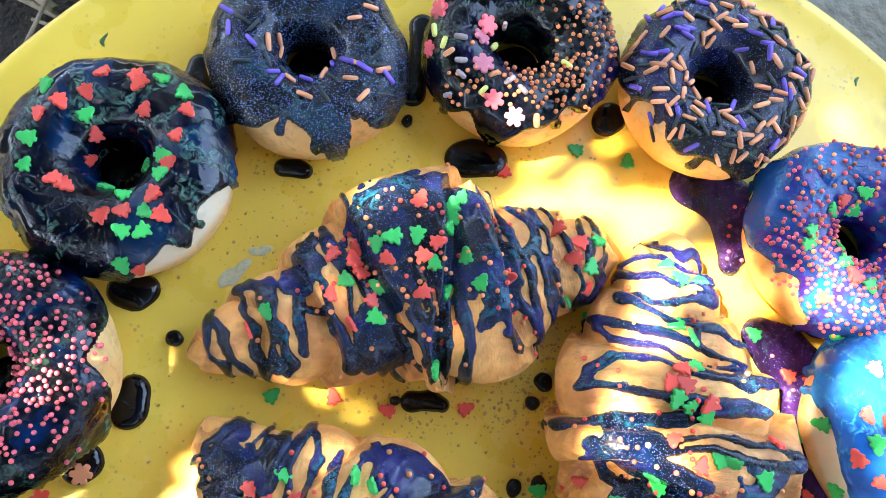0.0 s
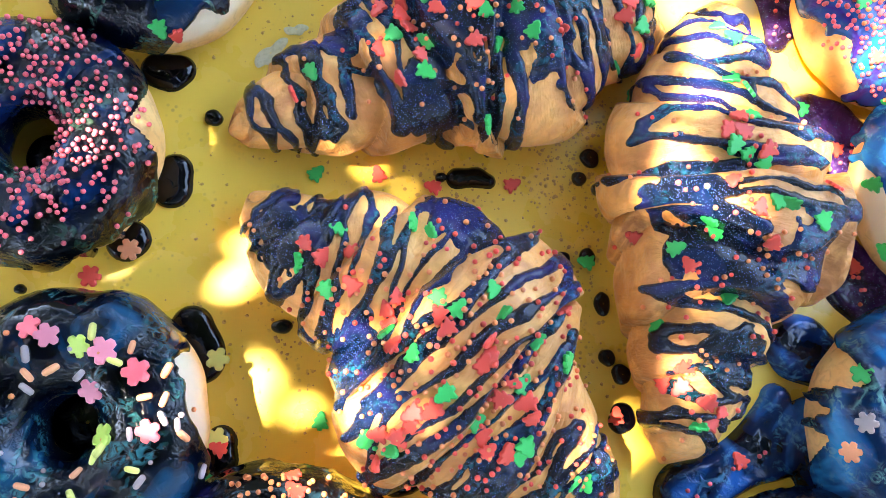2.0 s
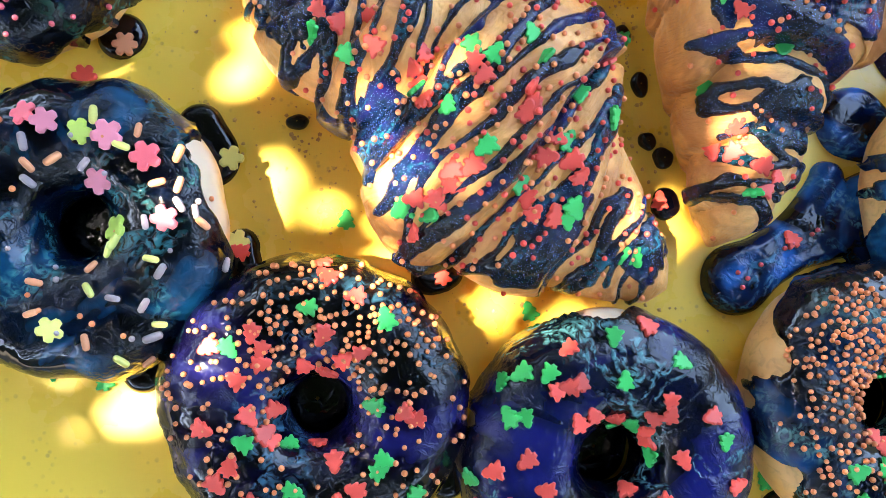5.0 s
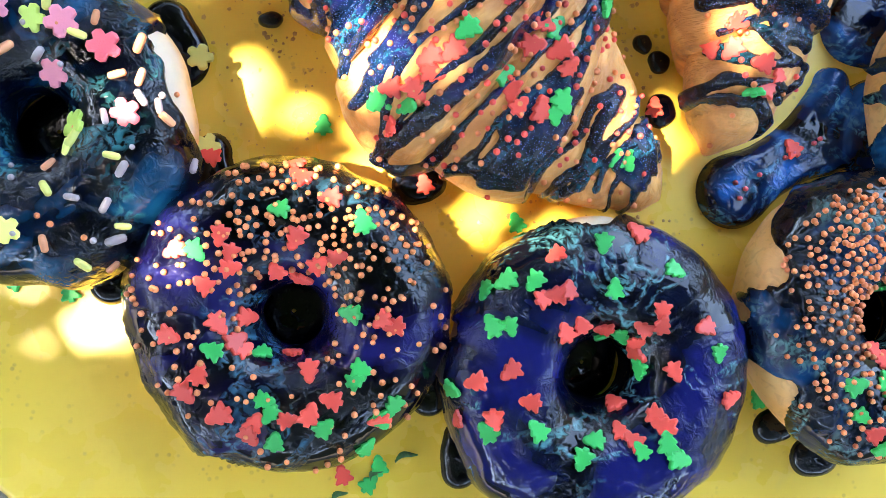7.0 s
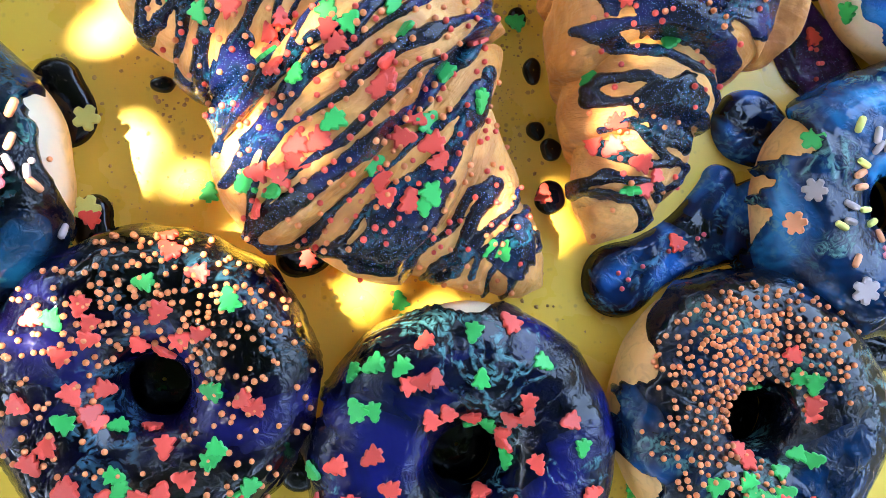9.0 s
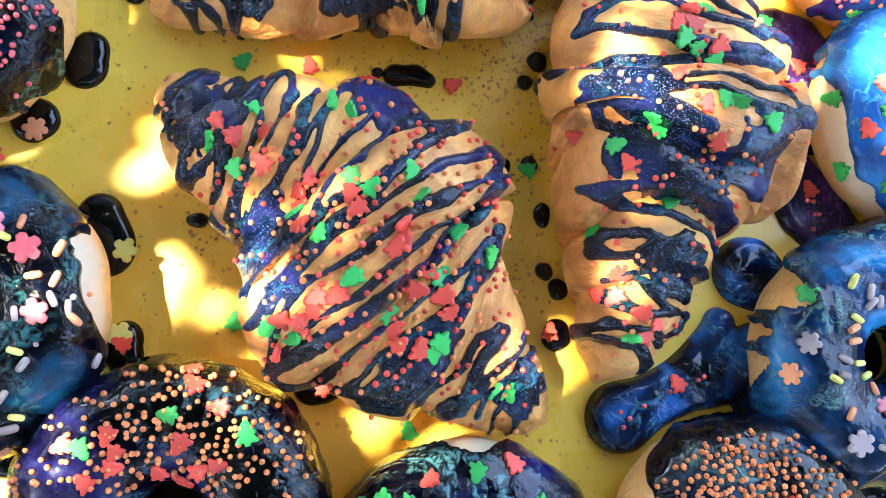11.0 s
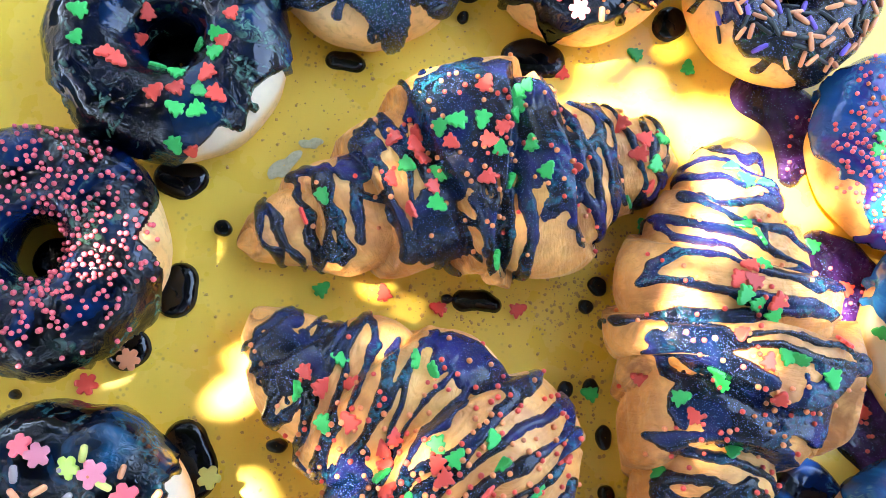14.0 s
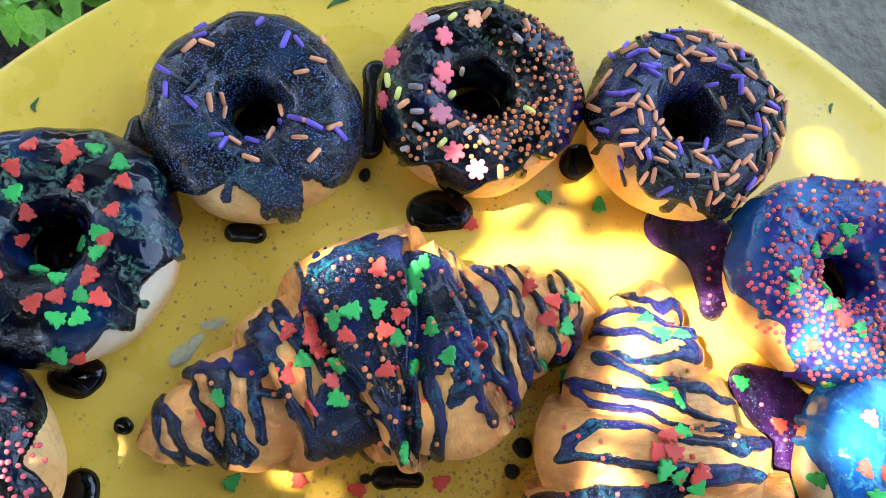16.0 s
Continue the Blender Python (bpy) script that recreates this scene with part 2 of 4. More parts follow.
def thing(name, label, category, x=0.0, y=0.0, z=0.0, turn=0.0, group="", kind=""):
    ob = new(name)
    ob.empty_display_size = 0.01
    ob.matrix_world = pose(x, y, z, 0, 0, turn)
    return tagged(ob, label, category, group, kind)


def smooth(me):
    me.polygons.foreach_set("use_smooth", [True] * len(me.polygons))
    return me


def extruded(name, outline, thick, puff=0.75):
    """A flat pressed-sugar shape with a bevelled upper edge."""
    bm = bmesh.new()
    rings = [[bm.verts.new((x * s, y * s, z)) for x, y in outline] for s, z in ((1, 0), (1, thick * puff), (0.82, thick))]
    n = len(outline)
    for r0, r1 in zip(rings, rings[1:]):
        for i in range(n):
            bm.faces.new((r0[i], r0[(i + 1) % n], r1[(i + 1) % n], r1[i]))
    bm.faces.new(rings[-1])
    bm.faces.new(rings[0][::-1])
    me = bpy.data.meshes.new(name)
    bm.to_mesh(me)
    bm.free()
    return me


def tree_shape(size):
    half = [(0.10, -0.48), (0.13, -0.36), (0.38, -0.37), (0.43, -0.28), (0.27, -0.07), (0.35, -0.03), (0.34, 0.05), (0.18, 0.21), (0.22, 0.27), (0.12, 0.43), (0.0, 0.49)]
    pts = half + [(-x, y) for x, y in half[-2::-1]]
    return [(x * size, y * size) for x, y in pts]


def flower_shape(size, petals):
    pts = []
    for k in range(petals * 4):
        a = 2 * math.pi * k / (petals * 4)
        pts.append(tuple(size * (0.5, 0.47, 0.32, 0.47)[k % 4] * c for c in (math.cos(a), math.sin(a))))
    return pts


def bead_mesh(name, r):
    bm = bmesh.new()
    bmesh.ops.create_uvsphere(bm, u_segments=8, v_segments=6, radius=r)
    me = bpy.data.meshes.new(name)
    bm.to_mesh(me)
    bm.free()
    return smooth(me)


def rod_mesh(name, length, r):
    bm = bmesh.new()
    bmesh.ops.create_uvsphere(bm, u_segments=8, v_segments=6, radius=r)
    bmesh.ops.rotate(bm, verts=bm.verts, matrix=Matrix.Rotation(math.pi / 2, 3, "Y"))
    for v in bm.verts:
        v.co.x += math.copysign(length / 2 - r, v.co.x) if abs(v.co.x) > 1e-6 else 0
    me = bpy.data.meshes.new(name)
    bm.to_mesh(me)
    bm.free()
    return smooth(me)


# mesh, how far its middle sits above the surface
SHAPES = dict(tree=(lambda: extruded("tree_sprinkle", tree_shape(0.0076), 0.0013), 0.0),
              flower=(lambda: extruded("flower_sprinkle", flower_shape(0.0088, 6), 0.0012), 0.0),
              clover=(lambda: extruded("clover_sprinkle", flower_shape(0.0090, 5), 0.0012), 0.0),
              bead=(lambda: bead_mesh("bead", 0.00093), 0.0005),
              rod=(lambda: rod_mesh("sugar_strand", 0.0068, 0.00105), 0.0005),
              stub=(lambda: rod_mesh("sugar_strand", 0.0056, 0.00125), 0.0006),
              needle=(lambda: rod_mesh("sugar_strand", 0.0076, 0.0008), 0.0004))
MESHES = {}


def candy(kind, colour):
    key = kind, colour
    if key not in MESHES:
        me = SHAPES[kind][0]()
        me.materials.append(CANDY[colour])
        MESHES[key] = me
    return MESHES[key], SHAPES[kind][1]


NAMES = dict(tree="tree_sprinkle", flower="flower_sprinkle", clover="clover_sprinkle", bead="bead", rod="sugar_strand",
             stub="sugar_strand", needle="sugar_strand")


class Surface:
    """The upper side of a thing's parts, in the thing's own coordinates."""

    def __init__(self, *obs):
        verts, faces = [], []
        for o in obs:
            k = len(verts)
            verts += [v.co.copy() for v in o.data.vertices]
            faces += [[i + k for i in p.vertices] for p in o.data.polygons]
        self.tree = BVHTree.FromPolygons(verts, faces)

    def at(self, x, y):
        place, normal, _, _ = self.tree.ray_cast(Vector((x, y, 0.2)), Vector((0, 0, -1)))
        return (place, normal if normal.z > 0 else -normal) if place else (None, None)


def stick(owner, surface, kind, colour, x, y, spin=None, lift=0.0, rng=random):
    """One sprinkle pressed into the glaze of its thing."""
    place, normal = surface.at(x, y)
    if place is None or normal.z < 0.12:
        return None
    me, up = candy(kind, colour)
    ob = part(NAMES[kind], me, None, owner)
    turn = normal.to_track_quat("Z", "Y").to_matrix().to_4x4()
    wobble = pose(0, 0, 0, rng.uniform(-14, 14), rng.uniform(-14, 14), rng.uniform(0, 360) if spin is None else spin)
    s = rng.uniform(0.86, 1.14)
    ob.matrix_basis = Matrix.Translation(place + normal * (up + lift)) @ turn @ wobble @ Matrix.Scale(s, 4)
    return ob

# ---- the tray, its support and the ground ----
CX, CY = 0.110, 0.061
GROUND = -0.17


def lathe(name, profile, n=96, cap=True):
    a = np.linspace(0, 2 * np.pi, n, endpoint=False)
    pr = np.array(profile)
    v = np.stack([np.cos(a)[:, None] * pr[None, :, 0], np.sin(a)[:, None] * pr[None, :, 0], np.broadcast_to(pr[None, :, 1], (n, len(pr)))], -1)
    return grid_mesh(name, v, wrap_u=True)


def rim(r, z, out, n=8):
    return [(r + out * math.sin(k / n * math.pi), z - out + out * math.cos(k / n * math.pi)) for k in range(n + 1)]


tray = thing("serving_tray", "round yellow plastic serving tray with crumbs and glaze stains", "tray", CX, CY)
top = [(0.0005, 0.0), (0.08, 0.0), (0.16, 0.0), (0.225, 0.0), (0.245, 0.0008), (0.256, 0.0024), (0.2605, 0.0038)]
part("plate", lathe("plate", top + rim(0.2635, 0.0042, 0.0034) + [(0.257, -0.003), (0.20, -0.006), (0.0005, -0.006)], 160), TRAY_MAT, tray)
part("foot_ring", lathe("foot_ring", [(0.150, -0.006), (0.152, -0.018), (0.158, -0.018), (0.160, -0.006)], 96), TRAY_MAT, tray)

stool = thing("low_stool", "low round wooden stool hidden under the tray", "stool", CX, CY, GROUND)
H = -0.018 - GROUND
part("seat", lathe("seat", [(0.0005, H), (0.162, H), (0.168, H - 0.004), (0.168, H - 0.020), (0.160, H - 0.024), (0.0005, H - 0.024)], 64), WOOD, stool)
for k in range(4):
    a = math.pi / 4 + k * math.pi / 2
    leg = part("leg", lathe("leg", [(0.0005, H - 0.022), (0.017, H - 0.022), (0.014, 0.0), (0.0005, 0.0)], 16), WOOD, stool)
    leg.location = (0.11 * math.cos(a), 0.11 * math.sin(a), 0)

gx = np.concatenate([-np.geomspace(400, 1.4, 26), np.linspace(-1.3, 1.5, 130), np.geomspace(1.6, 400, 26)])
gv = np.stack(np.meshgrid(gx, gx, indexing="ij") + [np.zeros((len(gx),) * 2)], -1)
near = np.exp(-(np.hypot(gv[..., 0], gv[..., 1]) / 1.2) ** 2)
gv[..., 2] = GROUND + near * (0.006 * value_noise(gv, 7, 3, 3)) * (np.hypot(gv[..., 0] - CX, gv[..., 1] - CY) > 0.26)
tagged(part("ground", grid_mesh("ground", gv), SOIL), "bare grey packed earth and concrete", "ground", kind="structure")

# unseen dark walls, added to block low sky and dim reflections in the glaze
for name, x, y, turn in (("unseen_wall_north", 0, 5.0, 0), ("unseen_wall_south", 0, -5.0, 0), ("unseen_wall_east", 5.0, 0, 90), ("unseen_wall_west", -5.0, 0, 90)):
    n, k = 40, 8
    s, h = np.meshgrid(np.linspace(-5.1, 5.1, n), np.linspace(0, 2.1, k), indexing="ij")
    face = np.stack([s, 0.004 * value_noise(np.stack([s, h, 0 * s], -1), 6, 81) - 0.10, h], -1)
    back = face * (1, -1, 1)
    wall = part(name, grid_mesh(name, np.concatenate([face, back[:, ::-1]], 1), wrap_v=True), WALL)
    wall.matrix_world = pose(x + CX, y + CY, GROUND - 0.01, 0, 0, turn)
    tagged(wall, "unseen plain dark wall added round the tray to block low sky", "wall", kind="structure")

# ---- unseen tree, added so that its crown dapples the sun ----
# where the sun comes through the crown, in millimetres: x, y, height, half length, half width
# gaps are laid out so that sun patches land at chosen spots
GAPS = [
    (146, 176, 0, 27, 8), (175, 170, 0, 13, 13), (196, 150, 0, 10, 12), (213, 140, 5, 10, 15),
    (54, 152, 45, 9, 8), (91, 162, 45, 11, 5), (158, 116, 45, 12, 6), (264, 232, 0, 9, 7), (227, 101, 0, 7, 12),
    (258, 98, 30, 16, 22), (102, 198, 30, 8, 6), (238, 138, 30, 14, 11), (146, 75, 50, 14, 7), (161, 138, 36, 10, 8), (-3, 47, 0, 3, 8), (-9, 31, 0, 5, 2),
    (5, -2, 0, 3, 2), (24, -15, 0, 4, 4), (47, 3, 40, 8, 14), (158, 9, 35, 10, 6), (66, 20, 52, 8, 6), (168, 66, 50, 9, 5)]
GAPS += [(45, -24, 0, 7, 9), (57, -35, 0, 9, 7), (81, -49, 0, 10, 4), (-36, -87, 0, 6, 7), (-7, -59, 30, 8, 6),
         (105, -50, 20, 14, 5), (155, -20, 0, 3, 8), (-51, 78, 30, 3, 8), (-23, -16, 30, 4, 3)]



def in_gap(p, slack):
    for x, y, z, a, b in GAPS:
        k = (p.z - z / 1000) / SUN.z
        dx, dy = p.x - SUN.x * k - x / 1000, p.y - SUN.y * k - y / 1000
        if (dx / (a * 0.0009 + slack)) ** 2 + (dy / (b * 0.0009 + slack)) ** 2 < 1.05 + 1.1 * noise.noise(Vector((dx * 85, dy * 85, x * 0.37))) + 0.7 * noise.noise(Vector((dx * 210, dy * 210, y * 0.37))):
            return True
    return False


def leaf_faces(verts, faces, place, turn, length, width):
    """A pointed leaf of four faces, folded along its middle."""
    k = len(verts)
    for x, y, z in ((0, 0, 0), (0.35, 0.5, 0.10), (0.35, 0, -0.04), (0.35, -0.5, 0.10), (1, 0, -0.1)):
        verts.append(tuple(place + turn @ Vector((x * length, y * width, z * width))))
    faces += [(k, k + 2, k + 1), (k, k + 3, k + 2), (k + 1, k + 2, k + 4), (k + 2, k + 3, k + 4)]


def limb(name, points, r0, r1, parent, material, n=10):
    """A tapered, bent branch through the points."""
    pts = [Vector(p) for p in points]
    rows = []
    for i, p in enumerate(pts):
        d = (pts[min(i + 1, len(pts) - 1)] - pts[max(i - 1, 0)]).normalized()
        m = d.to_track_quat("Z", "Y").to_matrix()
        r = r0 + (r1 - r0) * i / (len(pts) - 1)
        rows.append([tuple(p + m @ Vector((r * math.cos(a), r * math.sin(a), 0))) for a in np.linspace(0, 2 * np.pi, n, endpoint=False)])
    return part(name, grid_mesh(name, np.array(rows), wrap_v=True), material, parent)


def shade_tree():
    rng = random.Random(11)
    mid = Vector((CX, CY, 0.02)) + SUN * 1.05
    base = Vector((mid.x - 0.95, mid.y - 0.75, GROUND))
    tree = thing("shade_tree", "unseen leafy tree added so its crown dapples the sunlight", "tree", *base)
    limb("trunk", [(0, 0, -0.02), (0.04, 0.02, 0.4), (0.1, 0.1, 0.8), (0.28, 0.22, 1.15)], 0.07, 0.04, tree, BARK, 14)
    for k in range(7):
        end = mid - base + Vector((rng.uniform(-0.7, 0.7), rng.uniform(-0.6, 0.6), 0.35 + rng.uniform(0, 0.15)))
        start = Vector((0.27, 0.21, 1.12))
        limb("branch", [start, start.lerp(end, 0.5) + Vector((0, 0, 0.25)), end], 0.026, 0.006, tree, BARK, 8)
    verts, faces = [], []
    side = SUN.cross(Vector((0, 0, 1))).normalized()
    up = side.cross(SUN).normalized()
    for k in range(50000):
        inner = k < 26000
        if inner:
            p = mid + side * rng.uniform(-0.42, 0.42) + up * rng.uniform(-0.42, 0.42) + SUN * rng.uniform(-0.06, 0.06)
            size = rng.uniform(0.018, 0.030)
        else:
            # outer leaves hide the sky overhead to keep glaze reflections dark
            dx, dy = rng.uniform(-1.75, 1.75), rng.uniform(-1.75, 1.75)
            p = Vector((CX + dx, CY + dy, rng.uniform(1.15, 1.6) - 0.28 * (dx * dx + dy * dy)))
            size = rng.uniform(0.07, 0.12)
            if math.hypot(dx, dy) > 1.6 + 0.15 * noise.noise(Vector((dx * 2, dy * 2, 3))):
                continue
            out = (p - Vector((CX, CY, 0))).normalized()
            if noise.noise(p * 1.7) + 0.5 * noise.noise(p * 5) < -0.60:
                continue
            # crown left open on one side, so sky highlights fall on the glaze
            rag = 6 * noise.noise(out * 9) + 4 * noise.noise(out * 25)
            az, el = math.degrees(math.atan2(out.y, out.x)), math.degrees(math.asin(out.z))
            if (-8 < az + rag < 72 and 22 < el + rag < 58) or noise.noise(out * 13) > 0.52:
                continue
        turn = Euler((rng.uniform(-0.6, 0.6), rng.uniform(-0.6, 0.6), rng.uniform(0, 6.28))).to_matrix()
        tip = p + turn @ Vector((size * 0.5, 0, 0))
        if in_gap(tip, 0.007 if inner else 0.055):
            continue
        leaf_faces(verts, faces, p - base, turn, size, size * 0.6)
    me = bpy.data.meshes.new("crown")
    me.from_pydata(verts, [], faces)
    tagged(part("crown", me, CROWN_LEAF, tree), kind="stuff")


shade_tree()

# ---- donuts ----


def around(a, centre, width):
    d = (a - radians(centre) + np.pi) % (2 * np.pi) - np.pi
    return np.exp(-(d / radians(width)) ** 2)


def donut(label, x, y, dia, glaze, seed, bare=(), drips=(), lean=(0, 0), hole=0.0115, edge=-0.15, wave=0.28, top=0.0335, dough_mat=None):
    """bare, drips: (direction in degrees, width in degrees, reach in radians of the tube)."""
    ob = thing("glazed_donut", label, "donut", x, y, group="donuts round the tray")
    n, m = 176, 72
    u, v = np.meshgrid(np.linspace(0, 2 * np.pi, n, endpoint=False), np.linspace(0, 2 * np.pi, m, endpoint=False), indexing="ij")
    R, a, b = (dia / 2 + hole) / 2, (dia / 2 - hole) / 2, top / 2
    ring = np.stack([np.cos(u), np.sin(u), np.full_like(u, seed * 3.1)], -1)
    lump = 1 + 0.045 * value_noise(ring, 1.6, seed) + 0.022 * value_noise(ring, 4, seed + 7)

    def torus(extra):
        r = R * (1 + (lump - 1)) + (a * lump + extra) * np.sign(np.cos(v)) * np.abs(np.cos(v)) ** 0.9
        z = b + (b + extra) * np.sign(np.sin(v)) * np.abs(np.sin(v)) ** 0.85
        p = np.stack([np.cos(u) * r, np.sin(u) * r, z], -1)
        p[..., 2] += (0.0012 * value_noise(p, 60, seed + 1, 2)) * (np.sin(v) > -0.3)
        p[..., 2] += (lean[0] * p[..., 0] + lean[1] * p[..., 1]) * np.clip(z / top, 0, 1)
        p[..., 2] = np.maximum(p[..., 2], 0.0004 + 0.0 * z)
        return p

    body = torus(np.zeros_like(u))
    dough = part("dough", grid_mesh("dough", body, True, True), dough_mat or DOUGH, ob)
    end = edge + wave * value_noise(ring, 1.9, seed + 3, 2) + 0.22 * value_noise(ring, 5.5, seed + 4)
    for c, w, d in bare:
        end = end + 1.45 * d * around(u, c, w)
    for c, w, d in drips:
        end = end - d * around(u, c, w)
    vv = (v + np.pi / 2) % (2 * np.pi) - np.pi / 2          # from -90 to 270 degrees
    end = end + 0.10 * value_noise(np.stack([np.cos(u) * 1.0, np.sin(u), vv * 0.4], -1), 6, seed + 5)
    reach = np.minimum((vv - end) * a, (np.pi + 1.35 - vv) * a)
    # drips with rounded ends, run down from the edge
    rng = np.random.default_rng(seed + 500)
    for k in range(9):
        u0, long, fat = rng.uniform(0, 2 * np.pi), rng.uniform(0.002, 0.009), rng.uniform(0.0012, 0.0021)
        top_v = end[int(u0 / (2 * np.pi) * n) % n].mean() + 0.12
        su = ((u - u0 + np.pi) % (2 * np.pi) - np.pi) * dia / 2 + 0.0006 * np.sin(vv * 7 + k)
        sv = (vv - top_v) * a
        off = np.maximum(np.maximum(sv, -long - sv), 0)
        d = fat * (1 + 0.3 * np.clip(-sv / long, 0, 1) ** 3) - np.hypot(su, off)
        join = np.maximum(0.0014 - np.abs(d - reach), 0) / 0.0014
        reach = np.maximum(reach, d) + 0.00035 * join * join
    h = np.where(reach > 0, 0.0021 * (1 - np.exp(-np.maximum(reach, 0) / 0.0011)) + 0.0011 * np.exp(-((reach - 0.0022) / 0.0014) ** 2), reach * 0.6)
    h = np.clip(h, -0.0008, 0.004) - 0.00025
    ripple = 0.0006 * value_noise(body, 120, seed + 9, 2) + 0.0007 * value_noise(body, 45, seed + 10)
    # rounded lobes where the glaze stopped running, low on the outer side
    lobe = np.maximum(0, value_noise(ring, 3.8, seed + 15) + 0.2) * np.clip(np.cos(v), 0, 1) ** 0.7
    shell = torus(h + ripple * (reach > 0.001) + (0.0022 * lobe - 0.0008 * np.clip(np.cos(v), 0, 1)) * np.clip(reach / 0.002, 0, 1))
    cover = part("glaze", grid_mesh("glaze", shell, True, True, h > -0.0006), glaze, ob)
    return cover, Surface(cover, dough)


def scatter(owner, surface, kinds, count, seed, centre=(0, 0), spread=None, ring=(0.014, 0.040), gap=0.0022):
    """Sprinkles thrown over a thing: kinds is a list of (shape, colour)."""
    rng, done = random.Random(seed), []
    for _ in range(count * 6):
        if spread:
            x, y = rng.gauss(centre[0], spread[0]), rng.gauss(centre[1], spread[1])
            if not ring[0] < math.hypot(x, y) < ring[1]:
                continue
        else:
            r, a = math.sqrt(rng.uniform(ring[0] ** 2, ring[1] ** 2)), rng.uniform(0, 6.2832)
            x, y = r * math.cos(a), r * math.sin(a)
        if any((x - p) ** 2 + (y - q) ** 2 < gap * gap for p, q in done):
            continue
        if stick(owner, surface, *rng.choice(kinds), x, y, rng=rng):
            done.append((x, y))
        if len(done) >= count:
            break


def press(owner, surface, kind, colour, places, seed=1):
    """Sprinkles at known places, in millimetres from the thing's middle."""
    rng = random.Random(seed)
    for x, y, *spin in places:
        stick(owner, surface, kind, colour, x / 1000, y / 1000, spin[0] if spin else None, rng=rng)


INK, BLACKISH = (0.0016, 0.0026, 0.010), (0.0014, 0.0018, 0.004)
NAVY, BLUE, VIOLET = (0.003, 0.010, 0.050), (0.003, 0.035, 0.17), (0.035, 0.010, 0.14)
G_TREES = glaze_material("navy_teal_glaze", INK, (0.001, 0.009, 0.040), (0.001, 0.030, 0.100), (0.12, 0.32, 0.22), 1, 0.07)
G_GLITTER = glaze_material("midnight_glitter_glaze", (0.002, 0.005, 0.010), (0.004, 0.014, 0.030), (0.006, 0.030, 0.055), (0.02, 0.07, 0.06), 2, 0.06, 0.10, 0.5, 3600.0)
G_BLACK = glaze_material("black_glaze", BLACKISH, (0.001, 0.004, 0.016), (0.010, 0.006, 0.060), (0.05, 0.15, 0.08), 3, 0.06)
G_STARRY = glaze_material("navy_glitter_glaze", INK, (0.004, 0.008, 0.038), (0.012, 0.012, 0.075), (0.03, 0.13, 0.05), 4, 0.06, 0.07, 0.5, 3600.0)
G_BLUE = glaze_material("blue_purple_glaze", (0.004, 0.05, 0.20), (0.035, 0.010, 0.16), (0.004, 0.13, 0.38), (0.008, 0.22, 0.36), 5, 0.06, deep=1.0)
G_BRIGHT = glaze_material("bright_blue_glaze", (0.003, 0.05, 0.22), (0.004, 0.10, 0.36), (0.006, 0.16, 0.45), (0.03, 0.34, 0.52), 6, 0.05, deep=1.0)
G_MARBLE = glaze_material("marbled_blue_glaze", (0.001, 0.012, 0.045), (0.001, 0.060, 0.19), (0.004, 0.22, 0.50), (0.12, 0.32, 0.28), 7, 0.06, deep=0.8)
G_DEEP = glaze_material("deep_blue_glaze", INK, (0.001, 0.016, 0.060), (0.001, 0.060, 0.19), (0.12, 0.32, 0.30), 8, 0.08)
G_SWIRL = glaze_material("swirled_purple_glaze", INK, (0.002, 0.007, 0.045), (0.008, 0.011, 0.120), (0.10, 0.34, 0.36), 9, 0.045)
G_BEADS = glaze_material("black_blue_glaze", BLACKISH, (0.004, 0.003, 0.028), (0.012, 0.012, 0.110), (0.04, 0.16, 0.24), 10, 0.05)
G_PASTEL = glaze_material("ocean_blue_glaze", INK, (0.001, 0.022, 0.070), (0.001, 0.105, 0.24), (0.03, 0.20, 0.22), 11, 0.07, deep=0.28)
G_RED = glaze_material("ink_blue_glaze", BLACKISH, (0.001, 0.007, 0.032), (0.001, 0.030, 0.13), (0.06, 0.18, 0.12), 12, 0.06)
G_PURPLE = glaze_material("purple_glitter_glaze", (0.008, 0.003, 0.018), (0.030, 0.008, 0.065), (0.07, 0.02, 0.15), (0.12, 0.06, 0.22), 13, 0.05, 0.03, 0.6, deep=1.0)
G_DRIZZLE = glaze_material("navy_drizzle", (0.001, 0.003, 0.012), (0.001, 0.014, 0.060), (0.012, 0.012, 0.12), (0.004, 0.14, 0.20), 14, 0.06, 0.05, 0.40, 5000.0, 0.58, 0.35)
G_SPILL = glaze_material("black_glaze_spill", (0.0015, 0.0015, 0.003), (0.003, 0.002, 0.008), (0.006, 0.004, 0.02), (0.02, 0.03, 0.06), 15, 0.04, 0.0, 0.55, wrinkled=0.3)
G_RUN = glaze_material("blue_black_glaze_run", (0.001, 0.004, 0.014), (0.001, 0.024, 0.110), (0.010, 0.14, 0.50), (0.05, 0.24, 0.42), 16, 0.06, 0.0, 0.5, deep=0.6, wrinkled=0.6)

RED_GREEN = [("tree", "red"), ("tree", "green")]
# x, y of the middle; diameter
d, s = donut("donut with dark navy marbled glaze and red and green tree sprinkles", -0.050, 0.160, 0.089, G_TREES, 1, bare=((-20, 22, 0.75), (-55, 14, 0.45), (215, 14, 0.4)), drips=((-42, 5, 0.35),), dough_mat=DOUGH_PALE)
